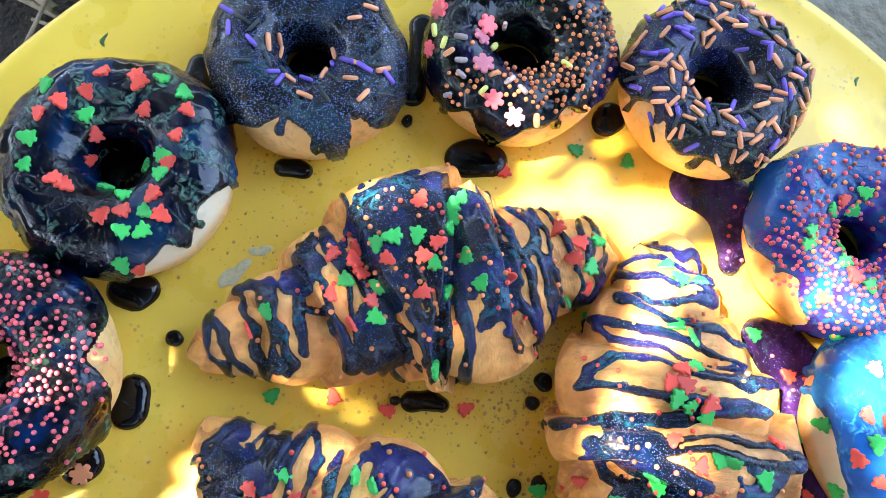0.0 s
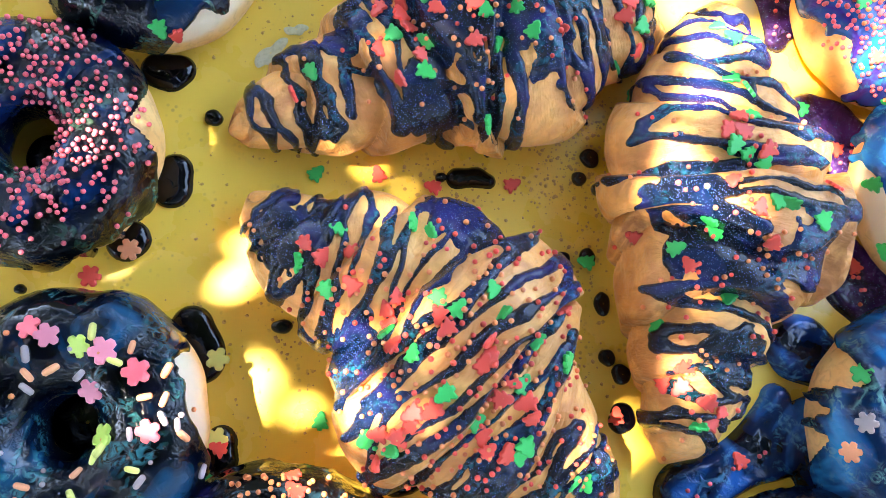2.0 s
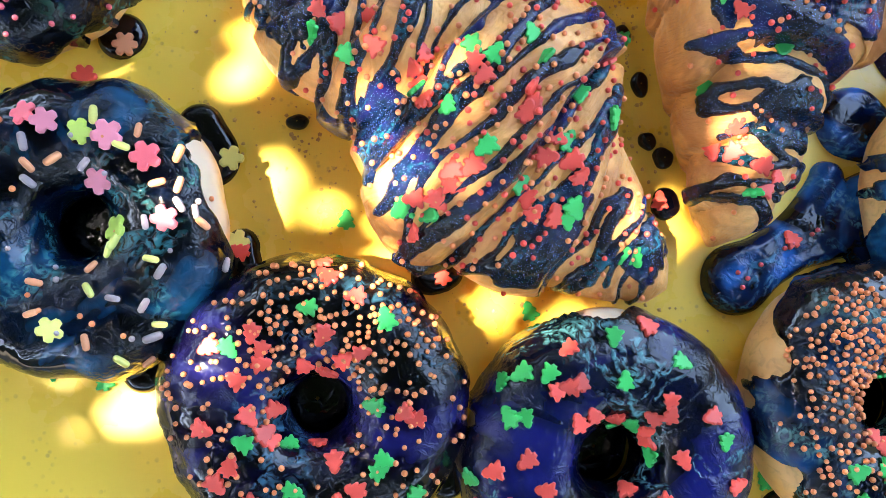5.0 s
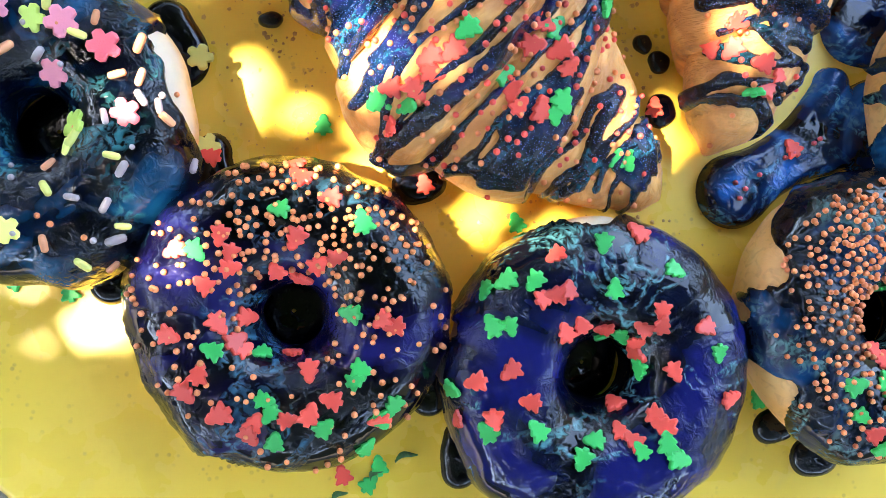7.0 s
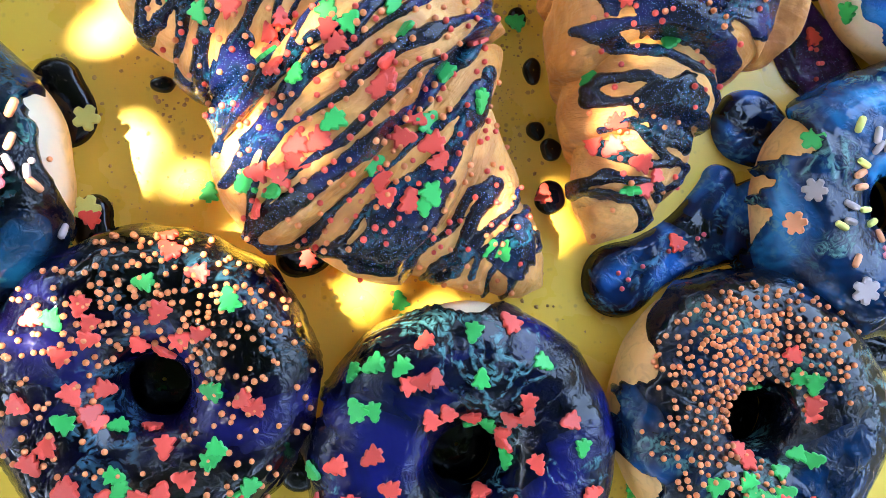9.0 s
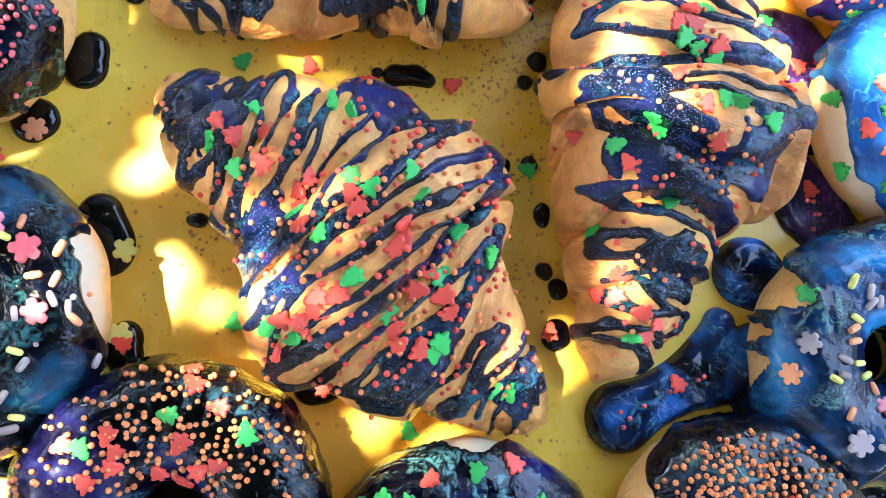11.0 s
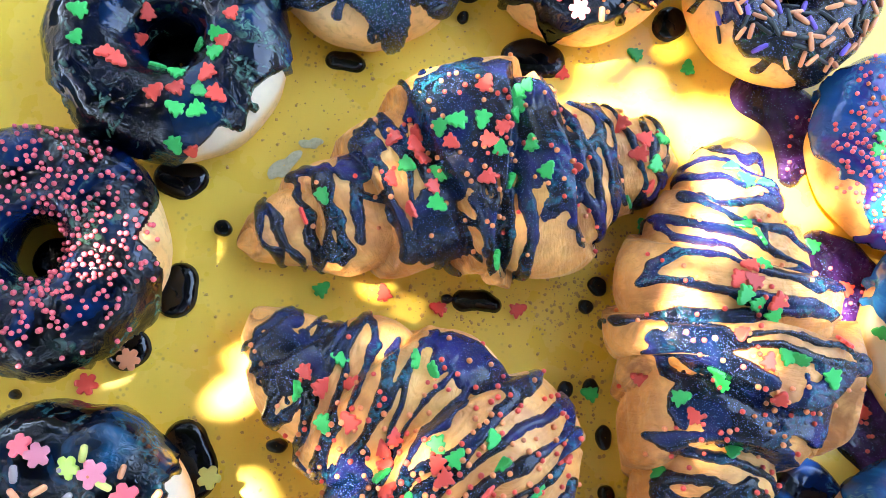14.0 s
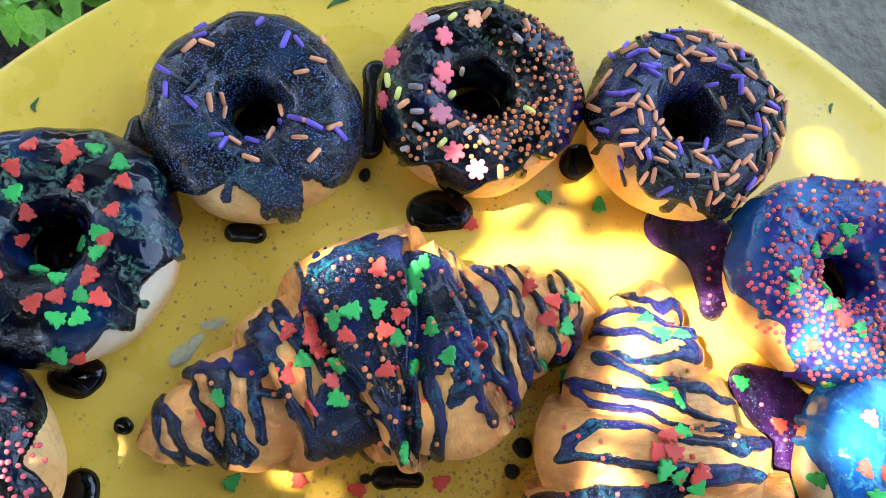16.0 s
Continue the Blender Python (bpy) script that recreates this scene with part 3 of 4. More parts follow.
press(d, s, "tree", "red", [(-8.6, 32), (6.1, 29.4), (-12.5, 23.1), (-21.3, 17.9), (-28, 12), (-9, 9.6), (10.2, 19.3), (26.5, 20.5), (24.1, 10.3), (-10.8, 0.2), (22.9, -0.5), (-17.3, -12.7), (-12.2, -14.6), (3, -24.1), (9.7, -21.7), (19.1, -13.8), (24.3, -21.4), (17.3, -41.3), (5, 31.7), (8.4, -1.8)])
press(d, s, "tree", "green", [(13.4, 32.9), (23, 28.3), (-11.4, 15.1), (-29.9, 2.1), (-27.9, -8.5), (20.3, 2.2), (20.5, -4.7), (-1.2, -10.9), (13.5, -1.1), (7.5, -14.7), (18, -20.9), (10.8, -29.2), (17.8, -28.3), (12.1, -40.9), (-28.7, 24.3), (39.9, 24.8)])
d, s = donut("donut with midnight blue glitter glaze and orange, purple and black strands", 0.016, 0.217, 0.083, G_GLITTER, 2, bare=((-95, 22, 0.85), (-50, 8, 0.8), (200, 16, 0.4)), drips=((-68, 5, 0.5),))
press(d, s, "rod", "peach", [(-24.2, 19.2, 15), (-18.1, 21.1, -25), (18.1, 13.5, 80), (23.7, 18.9, 40), (-11.6, 1.9, 60), (-15.1, -1.5, 30), (-10.7, -2.6, -5), (-3.8, 4.2, -45), (8.8, -11.6, 45), (-3.9, -16.5, -15), (3.1, -23.4, 5), (19.9, -13.7, -45), (21.4, -6.6, 80), (25.7, -20, -8), (32.1, -7.7, -60), (24.1, -41.2, -50), (24.1, 31.2, -45), (11.4, -0.1, 30)])
press(d, s, "rod", "purple", [(-32.7, 9.3, 80), (-30.7, 1.4, 5), (-21.4, 24.8, -15), (-23.4, 32.2, 30), (0.3, 32.8, 75), (10.7, 26.2, -50), (15.8, 25.9, -20), (-21.1, -3.3, 45), (-8.4, 4.6, -60), (-10.5, -15.3, 70), (-7.5, -18.4, -80), (2.2, -15.2, -30), (11.4, -5.2, 60), (17.5, -5.5, 85), (24.8, -8.2, 60), (34.4, -10.1, 60), (38.6, -28.7, -70), (-2.6, -3.4, -5)])
press(d, s, "needle", "black", [(-30.2, 17, -60), (-26, 5.7, 50), (-20.8, 3.7, 5), (-22.9, -12.9, 65), (-13.6, -10.1, -10), (10.6, -22, -70), (29, -1.6, -20), (33.2, -17.1, -45), (29.5, -6.7, -80), (32.5, -25.7, -20), (21.2, 22.7, 15), (12.5, -13.6, -70), (-6.3, -13.7, -10)])
d, s = donut("donut with black glaze, orange beads, flowers and pastel strands", 0.104, 0.233, 0.0812, G_BLACK, 3, bare=((-60, 25, 0.7), (-120, 10, 0.5)), drips=((-100, 6, 0.4),))
press(d, s, "flower", "pink", [(-16.5, 17), (-15.8, 3.5), (-10.4, -30.1), (-36, 8.8), (-38.2, -8.2)])
press(d, s, "flower", "rose", [(-17.8, -2.7), (-16.1, -15.6), (-1.2, -35.5), (-26.4, 22.9)])
press(d, s, "flower", "peach", [(-4.9, 26.2), (-17.1, -38)])
press(d, s, "stub", "mauve", [(-26.4, -5.2, -30), (-25.2, -15.2, 45), (-24.4, -21, 10), (0.7, -25, 20), (12.8, 19.5, -30), (-21.3, 23.9, -10), (-8.3, 7.9, 80), (-4.9, -21.6, 0), (-28.4, -27.1, 60)])
press(d, s, "stub", "yellow", [(-36.9, -0.9, 0), (-32.6, -7.7, -20), (-15.1, -27.1, 60), (18.4, -10, 80), (-13.5, 26, 70), (-12.2, -4.5, -60)])
press(d, s, "stub", "peach", [(7.9, -35.4, 80), (-30.3, -12.2, -70), (-11.5, -19.8, 30), (0, 28.7, -40), (16.1, 25.4, 20)])
scatter(d, s, [("bead", "coral")], 75, 23, (0.010, -0.018), (0.009, 0.007))
scatter(d, s, [("bead", "coral")], 85, 123, (0.026, 0.006), (0.008, 0.014))
scatter(d, s, [("bead", "coral")], 16, 223, (-0.026, -0.024), (0.006, 0.004))
scatter(d, s, [("bead", "black")], 60, 323, (0.022, 0.018), (0.012, 0.012))
d, s = donut("donut with navy glitter glaze and orange, purple and black strands", 0.190, 0.230, 0.0795, G_STARRY, 4, bare=((220, 26, 0.7), (-100, 14, 0.35)))
scatter(d, s, [("rod", "peach"), ("rod", "peach"), ("rod", "purple"), ("needle", "black")], 150, 26, gap=0.003)
d, s = donut("donut with blue and purple glaze under pink beads", 0.252, 0.167, 0.0875, G_BLUE, 5, bare=((215, 26, 0.7),))
press(d, s, "tree", "green", [(-16.4, 8.4), (-4.3, 10.9), (-26.4, -3.4), (-12, -5.7), (-27.9, -8.3), (-12.6, -13.4), (-2.7, -22.5), (-3, 17.4), (-9.3, -42.4)])
press(d, s, "tree", "red", [(-11, 13.4), (-9.3, -18.6), (-20.6, -28.9)])
scatter(d, s, [("bead", "pink"), ("bead", "pink"), ("bead", "coral")], 280, 27, ring=(0.006, 0.043))
scatter(d, s, [("bead", "pink")], 240, 127, (-0.010, -0.016), (0.014, 0.011), ring=(0.008, 0.043))
d, s = donut("donut with bright blue glaze and a few tree sprinkles", 0.277, 0.092, 0.089, G_BRIGHT, 6, bare=((190, 22, 0.6), (230, 20, 0.5)), dough_mat=DOUGH_PALE)
press(d, s, "tree", "green", [(-18.2, 6.9), (-34.2, -27.1), (-22.3, -33.6), (-42.9, -2)])
press(d, s, "tree", "red", [(-25.4, -21.9), (-18.8, -16.9), (-30.4, 2)])
scatter(d, s, [("tree", "red"), ("tree", "green")], 12, 29, gap=0.008)
d, s = donut("donut with marbled blue glaze, pastel flowers and strands", 0.262, 0.000, 0.0945, G_MARBLE, 7, bare=((158, 12, 0.8), (182, 12, 0.8)), drips=((170, 4, 1.1), (183, 4, 1.2)))
press(d, s, "clover", "green", [(-36, 17)])
press(d, s, "flower", "mauve", [(-37, -0.3), (-17.7, -31.3)])
press(d, s, "flower", "peach", [(-40.9, -11.1), (-45.1, -28.9)])
press(d, s, "flower", "rose", [(-7.6, -18.7), (3.4, -12.8), (1.9, 20.9), (-1.4, -32.2)])
press(d, s, "stub", "yellow", [(-22.7, 22.5, 85), (-20.4, 10.1, 85), (-18.5, -5, 80), (-14.8, -9, 80), (-28.3, -11.3, 20)])
press(d, s, "stub", "mauve", [(-16.3, 19.7, 80), (-15.5, 15.9, 20), (-12.1, 16.9, 60), (-24.6, -4.3, 0), (-25, -9.5, 80), (-1.2, -23.7, 25), (-6.3, -24.2, 70), (-8.9, -32, 85)])
press(d, s, "stub", "peach", [(-21.6, 6.5, -60), (-20.5, 2.4, -60), (-11.6, -13, -30), (-22.2, -22, -55), (0.7, -19.8, -30), (-3.8, 30, -30)])
d, s = donut("donut with deep blue glaze, orange beads and tree sprinkles", 0.216, -0.076, 0.095, G_DEEP, 8, bare=((160, 16, 0.85), (215, 14, 0.6)), drips=((172, 4, 0.8),))
press(d, s, "tree", "green", [(-0.8, 10.3), (-3.8, 5.2), (-6.8, -3.5), (2.8, -2.9), (13.5, 13.4), (9.6, 15.1), (-17.3, -20.2), (-14.9, -29.8), (-6.9, -19.1), (-4.8, -23), (-1, -23.5), (5.3, -15.4), (10.9, -9.9), (15.8, -10.7), (-7.8, -39.5), (5.7, -21.6)])
press(d, s, "tree", "red", [(5.7, 22.4), (14.9, 6.3), (-9.3, -9.4), (-5.3, -12.9), (-1.8, -6.6), (1.5, -8.3), (4.9, -24.8), (14.6, -25.1), (-10.8, -35.1), (7.3, -35), (15, 3.6)])
scatter(d, s, [("bead", "coral")], 210, 32, (-0.018, 0.004), (0.009, 0.020), ring=(0.013, 0.045))
scatter(d, s, [("bead", "coral")], 180, 132, (-0.004, 0.024), (0.014, 0.009), ring=(0.013, 0.045))
d, s = donut("donut with swirled navy and purple glaze and tree sprinkles", 0.120, -0.094, 0.096, G_SWIRL, 9, bare=((165, 5, 0.5), (95, 12, 0.4)), dough_mat=DOUGH_PALE)
press(d, s, "tree", "green", [(-37.2, 25), (-31.5, 28.1), (-23.7, 28.4), (-35.6, 15.1), (-30.6, 14.9), (-2.5, 40), (0.7, 26.7), (19.7, 32.4), (33.8, 7.5), (5.8, 11.6), (0.3, 11.3), (-46.5, -5.2), (-36.6, -16.7), (-22, -15.7), (-4, -19.4), (12.4, 1.1), (9.1, -3.2), (17.7, -19.3), (10, -21.9), (-41.5, 29.8), (-8, -24.5), (21.5, -24.4), (3.8, -2.5)])
press(d, s, "tree", "red", [(-17.1, 36.1), (9.1, 43.7), (-20.4, 23.5), (-17.1, 24.8), (-13.4, 26.1), (-13.5, 13.2), (-8.5, 15.5), (-0.4, 14), (10.9, 14.6), (15.9, 19.9), (16, 16.1), (29, 15.4), (-30.3, 1.5), (-40.4, -2), (-24.1, -7.6), (-34.7, -13), (5.1, -10.1), (4.5, -16.8), (15.3, -11.6), (17, -14.5), (20.3, 1.6), (38.5, -6.2), (10.2, 9.9), (11.3, 6.1), (8.1, -19.4), (-44.5, -14.7)])
d, s = donut("donut with black and blue glaze, orange beads and tree sprinkles", 0.0245, -0.078, 0.0935, G_BEADS, 10, bare=((200, 20, 0.5), (-115, 10, 0.5), (-20, 8, 0.4)), dough_mat=DOUGH_PALE)
press(d, s, "tree", "red", [(0.3, 45.4), (2.2, 41.5), (11, 35.6), (1.4, 23.6), (13.6, 18.5), (8.2, 16.2), (-4.4, 14.1), (-19.7, 23.8), (-16.8, 18.9), (-16.6, 14.8), (-24.1, 9.8), (-33, -4.9), (-20.2, -1.7), (-13, 0.1), (-24.8, -15.7), (-28.7, -21.2), (-15.4, -6.8), (-13, -9.1), (6.1, -15.4), (-19.1, -27.4), (-9.1, -29.7), (-10.5, -33.7), (0.5, -28.8), (6.6, -27.1), (12.7, -23), (27, 0.2), (30.3, -1.3), (-32.2, 19.4), (26.7, -29.3), (3, 12), (0.1, -11.2)])
press(d, s, "tree", "green", [(-3.3, 31.7), (20.6, 28.8), (-26.3, 19.3), (17.8, 2), (-8.2, -4.3), (-8.4, -10.6), (-1.6, -7.3), (-21.4, -9), (21.3, -14), (19.9, -17.3), (-6.3, -23.3), (-4.6, -27.3), (-3.2, -35.2), (11, -31.1), (30.5, -25.2), (27.2, -29.3), (23.1, -38.3)])
scatter(d, s, [("bead", "coral")], 200, 35, (0.0, 0.020), (0.022, 0.014), ring=(0.014, 0.047))
scatter(d, s, [("bead", "coral")], 120, 135, ring=(0.014, 0.047))
d, s = donut("donut with ocean blue glaze, pastel strands and flowers", -0.052, -0.022, 0.0935, G_PASTEL, 11, bare=((15, 18, 0.6), (35, 8, 0.5)), dough_mat=DOUGH_PALE)
press(d, s, "clover", "rose", [(-6.1, 30.1), (12.5, 26.5), (9, 13.1)])
press(d, s, "clover", "pink", [(-12.2, 32.2), (23.6, 20.5), (30.2, 1.8)])
press(d, s, "clover", "lime", [(4.1, 27.5), (6.9, -5.1), (14.7, -1.6)])
press(d, s, "clover", "yellow", [(-1.5, -31.9), (-1, -4)])
press(d, s, "stub", "yellow", [(8.1, 32.3, 80), (16.6, 23.4, -70), (26.8, -10.5, -15), (8.9, -20.3, -65), (17.8, -41.1, -65), (15.1, -5.4, 0), (40.8, 22.8, 80), (28.5, -30, -60), (13.5, -8.1, 10)])
press(d, s, "stub", "peach", [(-4.1, 19.3, 10), (-10.9, 17, -70), (21.1, 28.2, -45), (27.4, 12.5, 45), (33.4, 12.1, -50), (33.3, 21.8, 75), (8.6, -13.5, 40), (8.6, -35.5, 80), (24, -41.7, 10), (40.4, 0.8, 50), (-7.1, -18.4, 5), (-6.9, -27.3, 80)])
press(d, s, "stub", "mauve", [(-11.7, 23.6, 80), (5.1, 18, 80), (38.4, 4.2, -5), (34, 6.1, 10), (29.4, -14.1, 10), (26.4, -33.9, -30), (16.1, -22.4, 15), (45.9, -11.4, -30), (24.5, 0.5, 20), (-11.5, 12.3, 80), (24.6, -24.4, 0)])
scatter(d, s, [("bead", "coral"), ("bead", "mauve")], 24, 137, ring=(0.014, 0.044))
d, s = donut("donut with ink blue glaze under red beads", -0.080, 0.076, 0.0885, G_RED, 12, bare=((15, 18, 0.75), (-50, 16, 0.3)))
scatter(d, s, [("bead", "pink")], 340, 39, (0.004, 0.012), (0.024, 0.022), ring=(0.012, 0.043), gap=0.0019)
scatter(d, s, [("bead", "pink")], 85, 139, (0.012, -0.016), (0.02, 0.014), ring=(0.012, 0.045))


# ---- croissants ----


def croissant(label, stations, seed, layers, drizzle, glaze):
    """stations: x, y, half width, height in millimetres along the roll's middle line."""
    st = np.array(stations, float) / 1000
    ox, oy = st[:, 0].mean(), st[:, 1].mean()
    st[:, 0] -= ox
    st[:, 1] -= oy
    ob = thing("croissant", label, "croissant", ox, oy, group="croissants on the tray")
    n, m = 400, 240
    step = np.r_[0, np.cumsum(np.hypot(*np.diff(st[:, :2], axis=0).T))]
    s = np.linspace(0, step[-1], n)
    k = np.clip(np.searchsorted(step, s, "right") - 1, 0, len(step) - 2)
    f = (s - step[k]) / (step[k + 1] - step[k])
    slope = np.gradient(st, step, axis=0)
    L = (step[k + 1] - step[k])[:, None]
    f = f[:, None]
    c = ((2 * f**3 - 3 * f**2 + 1) * st[k] + (f**3 - 2 * f**2 + f) * L * slope[k] + (3 * f**2 - 2 * f**3) * st[k + 1] + (f**3 - f**2) * L * slope[k + 1])
    t = np.gradient(c[:, :2], axis=0)
    for _ in range(12):
        t[1:-1] = (t[:-2] + t[1:-1] + t[2:]) / 3
    t /= np.linalg.norm(t, axis=1)[:, None]
    side = np.stack([-t[:, 1], t[:, 0]], -1)
    th = np.linspace(-np.pi / 2, 3 * np.pi / 2, m, endpoint=False)       # from below, over the top, and back
    sg, tg = np.meshgrid(s, th, indexing="ij")
    unit = sg / step[-1]
    # the rolled dough steps down towards both ends, each turn puffed and its edge raised
    wob = 0.22 * value_noise(np.stack([sg * 30, np.cos(tg), np.sin(tg)], -1), 1.0, seed) + 0.05 * value_noise(np.stack([sg * 90, 3 * np.cos(tg), 3 * np.sin(tg)], -1), 1.0, seed + 6)
    q = np.sqrt((unit - 0.5) ** 2 + 0.003) * 2 * layers + wob + 0.35 * np.sin(tg + seed)
    frac = q - np.floor(q)
    back = np.clip((frac - 0.90) / 0.10, 0, 1)
    ledge = 0.15 * (frac * (1 - back * back * (3 - 2 * back)) - 0.5) + 0.05 * np.sin(np.pi * frac)
    taper = np.clip(np.minimum(unit, 1 - unit) / 0.035, 0, 1) ** 0.5
    ridges = 0.030 * value_noise(np.stack([sg * 150 + 2 * np.sin(tg * 2), np.cos(tg) * 1.3, np.sin(tg) * 1.3], -1), 1.0, seed + 2, 3)

    def skin(extra):
        w = np.maximum(c[:, 2], 0.002)[:, None] * (0.955 + ledge + ridges)
        hh = np.maximum(c[:, 3], 0.004)[:, None] * (1 + ledge + ridges) / 2
        lat = (w * taper + extra) * np.sign(np.cos(tg)) * np.abs(np.cos(tg)) ** 0.9
        z = hh + (hh * taper + extra) * np.sin(tg)
        p = np.concatenate([c[:, None, :2] + side[:, None, :] * lat[..., None], z[..., None]], -1)
        p[..., :2] += 0.0012 * np.stack([value_noise(p, 70, seed + 3), value_noise(p, 70, seed + 4)], -1)
        p[..., 2] = np.maximum(p[..., 2], 0.0005)
        return p

    body = skin(np.zeros_like(sg))
    skin_mesh = grid_mesh("crust", body, False, True)
    roll = np.stack([sg * 190 + 1.5 * frac, (tg - np.pi / 2) * 3.4, np.floor(q) * 7.7], -1)
    skin_mesh.attributes.new("roll", "FLOAT_VECTOR", "POINT").data.foreach_set("vector", roll.ravel())
    skin_mesh.attributes.new("lip", "FLOAT", "POINT").data.foreach_set("value", frac.ravel())
    crust = part("crust", skin_mesh, CRUST, ob)
    # the drizzle: strands poured back and forth across the roll, with pools, loops and rounded ends
    rng = np.random.default_rng(seed)
    count, slant, wide, pools = drizzle
    arc = tg - np.pi / 2                                                   # 0 on the ridge
    flat = np.concatenate([body[..., :2], np.full_like(body[..., :1], seed * 0.1)], -1)
    warp = 0.0011 * np.stack([value_noise(flat, 130, seed + 41), value_noise(flat, 130, seed + 42)], -1)
    near = body[..., :2] + warp
    reach = np.full_like(unit, -0.02)

    def strand(pts, radii):
        nonlocal reach
        for (p0, p1), (r0, r1) in zip(zip(pts, pts[1:]), zip(radii, radii[1:])):
            e = p1 - p0
            f = np.clip(((near - p0) @ e) / max(e @ e, 1e-12), 0, 1)
            d = r0 + (r1 - r0) * f - np.hypot(near[..., 0] - p0[0] - f * e[0], near[..., 1] - p0[1] - f * e[1])
            k = np.maximum(0.0012 - np.abs(d - reach), 0) / 0.0012          # neighbours run together
            reach = np.maximum(reach, d) + 0.0003 * k * k

    last = None
    for i in range(count):
        u = 0.045 + 0.91 * (i + 0.5 + rng.uniform(-0.28, 0.28)) / count
        j = int(u * (n - 1))
        a = radians(slant + rng.normal(0, 6))
        way = np.array([side[j, 0] * math.cos(a) - side[j, 1] * math.sin(a), side[j, 0] * math.sin(a) + side[j, 1] * math.cos(a)])
        along = np.array([way[1], -way[0]])
        lo, hi = -rng.uniform(0.55, 1.08), rng.uniform(0.55, 1.08)
        if rng.random() < 0.15:
            lo, hi = (lo, rng.uniform(-0.2, 0.3)) if rng.random() < 0.5 else (rng.uniform(-0.3, 0.2), hi)
        f = np.linspace(lo, hi, 12)
        bend = rng.uniform(-0.0025, 0.0025) * np.cos(f * 2.2) + 0.0009 * np.sin(f * rng.uniform(4, 9) + i)
        pts = c[j, :2] + way * (f * c[j, 2])[:, None] + along * bend[:, None]
        fat = wide * 0.52 * rng.uniform(0.62, 1.35)
        radii = fat * (1 + 0.38 * np.sin(f * rng.uniform(2, 5) + 1.7 * i) + 0.22 * np.sin(f * 13 + i))
        radii[0], radii[-1] = radii[0] * 1.25 + 0.0003, radii[-1] * 1.25 + 0.0003
        strand(list(pts), list(np.maximum(radii, 0.0006)))
        ends = pts[[0, -1]]
        if last is not None and rng.random() < 0.62:                      # a loop to the strand before
            g = i % 2
            mid = (ends[g] + last[g]) / 2 + way * (0.0025 if g else -0.0025)
            strand([last[g], mid, ends[g]], [fat, fat * 1.1, fat])
        elif last is not None and rng.random() < 0.5:                     # a bridge across
            g, h2 = rng.integers(3, 9, 2)
            strand([last_pts[g], pts[h2]], [fat * 0.8, fat * 0.8])
        last, last_pts = ends, pts
    pts = np.stack([unit * 5, arc * 0.7, np.full_like(arc, seed * 1.7)], -1)
    pool = np.full_like(unit, -0.02)
    for pu, pa, ru, ra in pools:
        pool = np.maximum(pool, (1 - np.hypot((unit - pu) / ru, (arc - pa) / ra)) * 0.010)
    pool = pool + 0.0050 * value_noise(pts, 5, seed + 17, 2) + 0.0022 * value_noise(pts, 14, seed + 19)
    reach = np.maximum(reach, pool)
    reach = np.minimum(reach, (np.minimum(unit, 1 - unit) - 0.02) * 0.1)
    reach = np.where(np.abs(arc) > 2.0, -0.02, reach)
    full = np.clip(reach / 0.0019, 0, 1)
    h = np.where(reach > 0, 0.0020 * np.sqrt(1 - (1 - full) ** 2), reach * 0.8)
    h = np.clip(h, -0.0009, 0.003) - 0.0003 + 0.00025 * value_noise(body, 150, seed + 18, 2) * full
    ice = part("drizzle", grid_mesh("drizzle", skin(h), False, True, h > -0.0005), glaze, ob, "dark blue glitter icing drizzle")
    return ice, Surface(ice, crust)


d, s = croissant("flaky golden croissant with dark blue icing and tree sprinkles", [(-15, 90, 5, 12), (4, 98, 16, 24), (38, 113, 30, 37), (68, 128, 41, 48), (98, 132, 40, 48), (119, 141, 23, 38), (139, 147, 17, 30), (156, 150, 5, 14)], 31, 4.0, (22, 4, 0.0034, [(0.50, -0.25, 0.115, 0.80), (0.40, 0.7, 0.06, 0.5), (0.52, 0.75, 0.05, 0.5), (0.66, -0.1, 0.06, 0.7), (0.30, -0.5, 0.06, 0.4)]), G_DRIZZLE)
press(d, s, "tree", "green", [(-21, 8.6), (-15.9, 11.9), (-7.1, 13.2), (5.1, 28.5), (8.4, 31.5), (5.7, 23.1), (3.8, 18), (11.4, 8.8), (0.1, 3.7), (5.7, -4.4), (17.4, -0.6), (-30, -4.3), (-18.9, -4.8), (-17.8, -16.4)])
press(d, s, "tree", "green", [(-58.1, -17.4), (4.5, -32.1), (61.1, 14.1), (64.4, 25.6), (55.2, 1.9)])
press(d, s, "tree", "red", [(-36.6, 5), (-29, 3.7), (-28.3, 8.2), (-25.3, -1.1), (-16.3, 3.8), (-3.6, 6), (0.8, 11.5), (-3.2, -7.1), (-20.2, -10.9), (-35.5, -9.3), (-26.6, -19), (23.1, 13.3), (28, 3.7), (-7.2, 27.6)])
press(d, s, "tree", "red", [(-64.1, -24.1), (47.2, 27.8), (56, 23.3), (53.9, 16.4), (61.8, 7.3)])
scatter(d, s, [("bead", "red"), ("bead", "coral")], 100, 42, spread=(0.03, 0.02), ring=(0, 0.09))
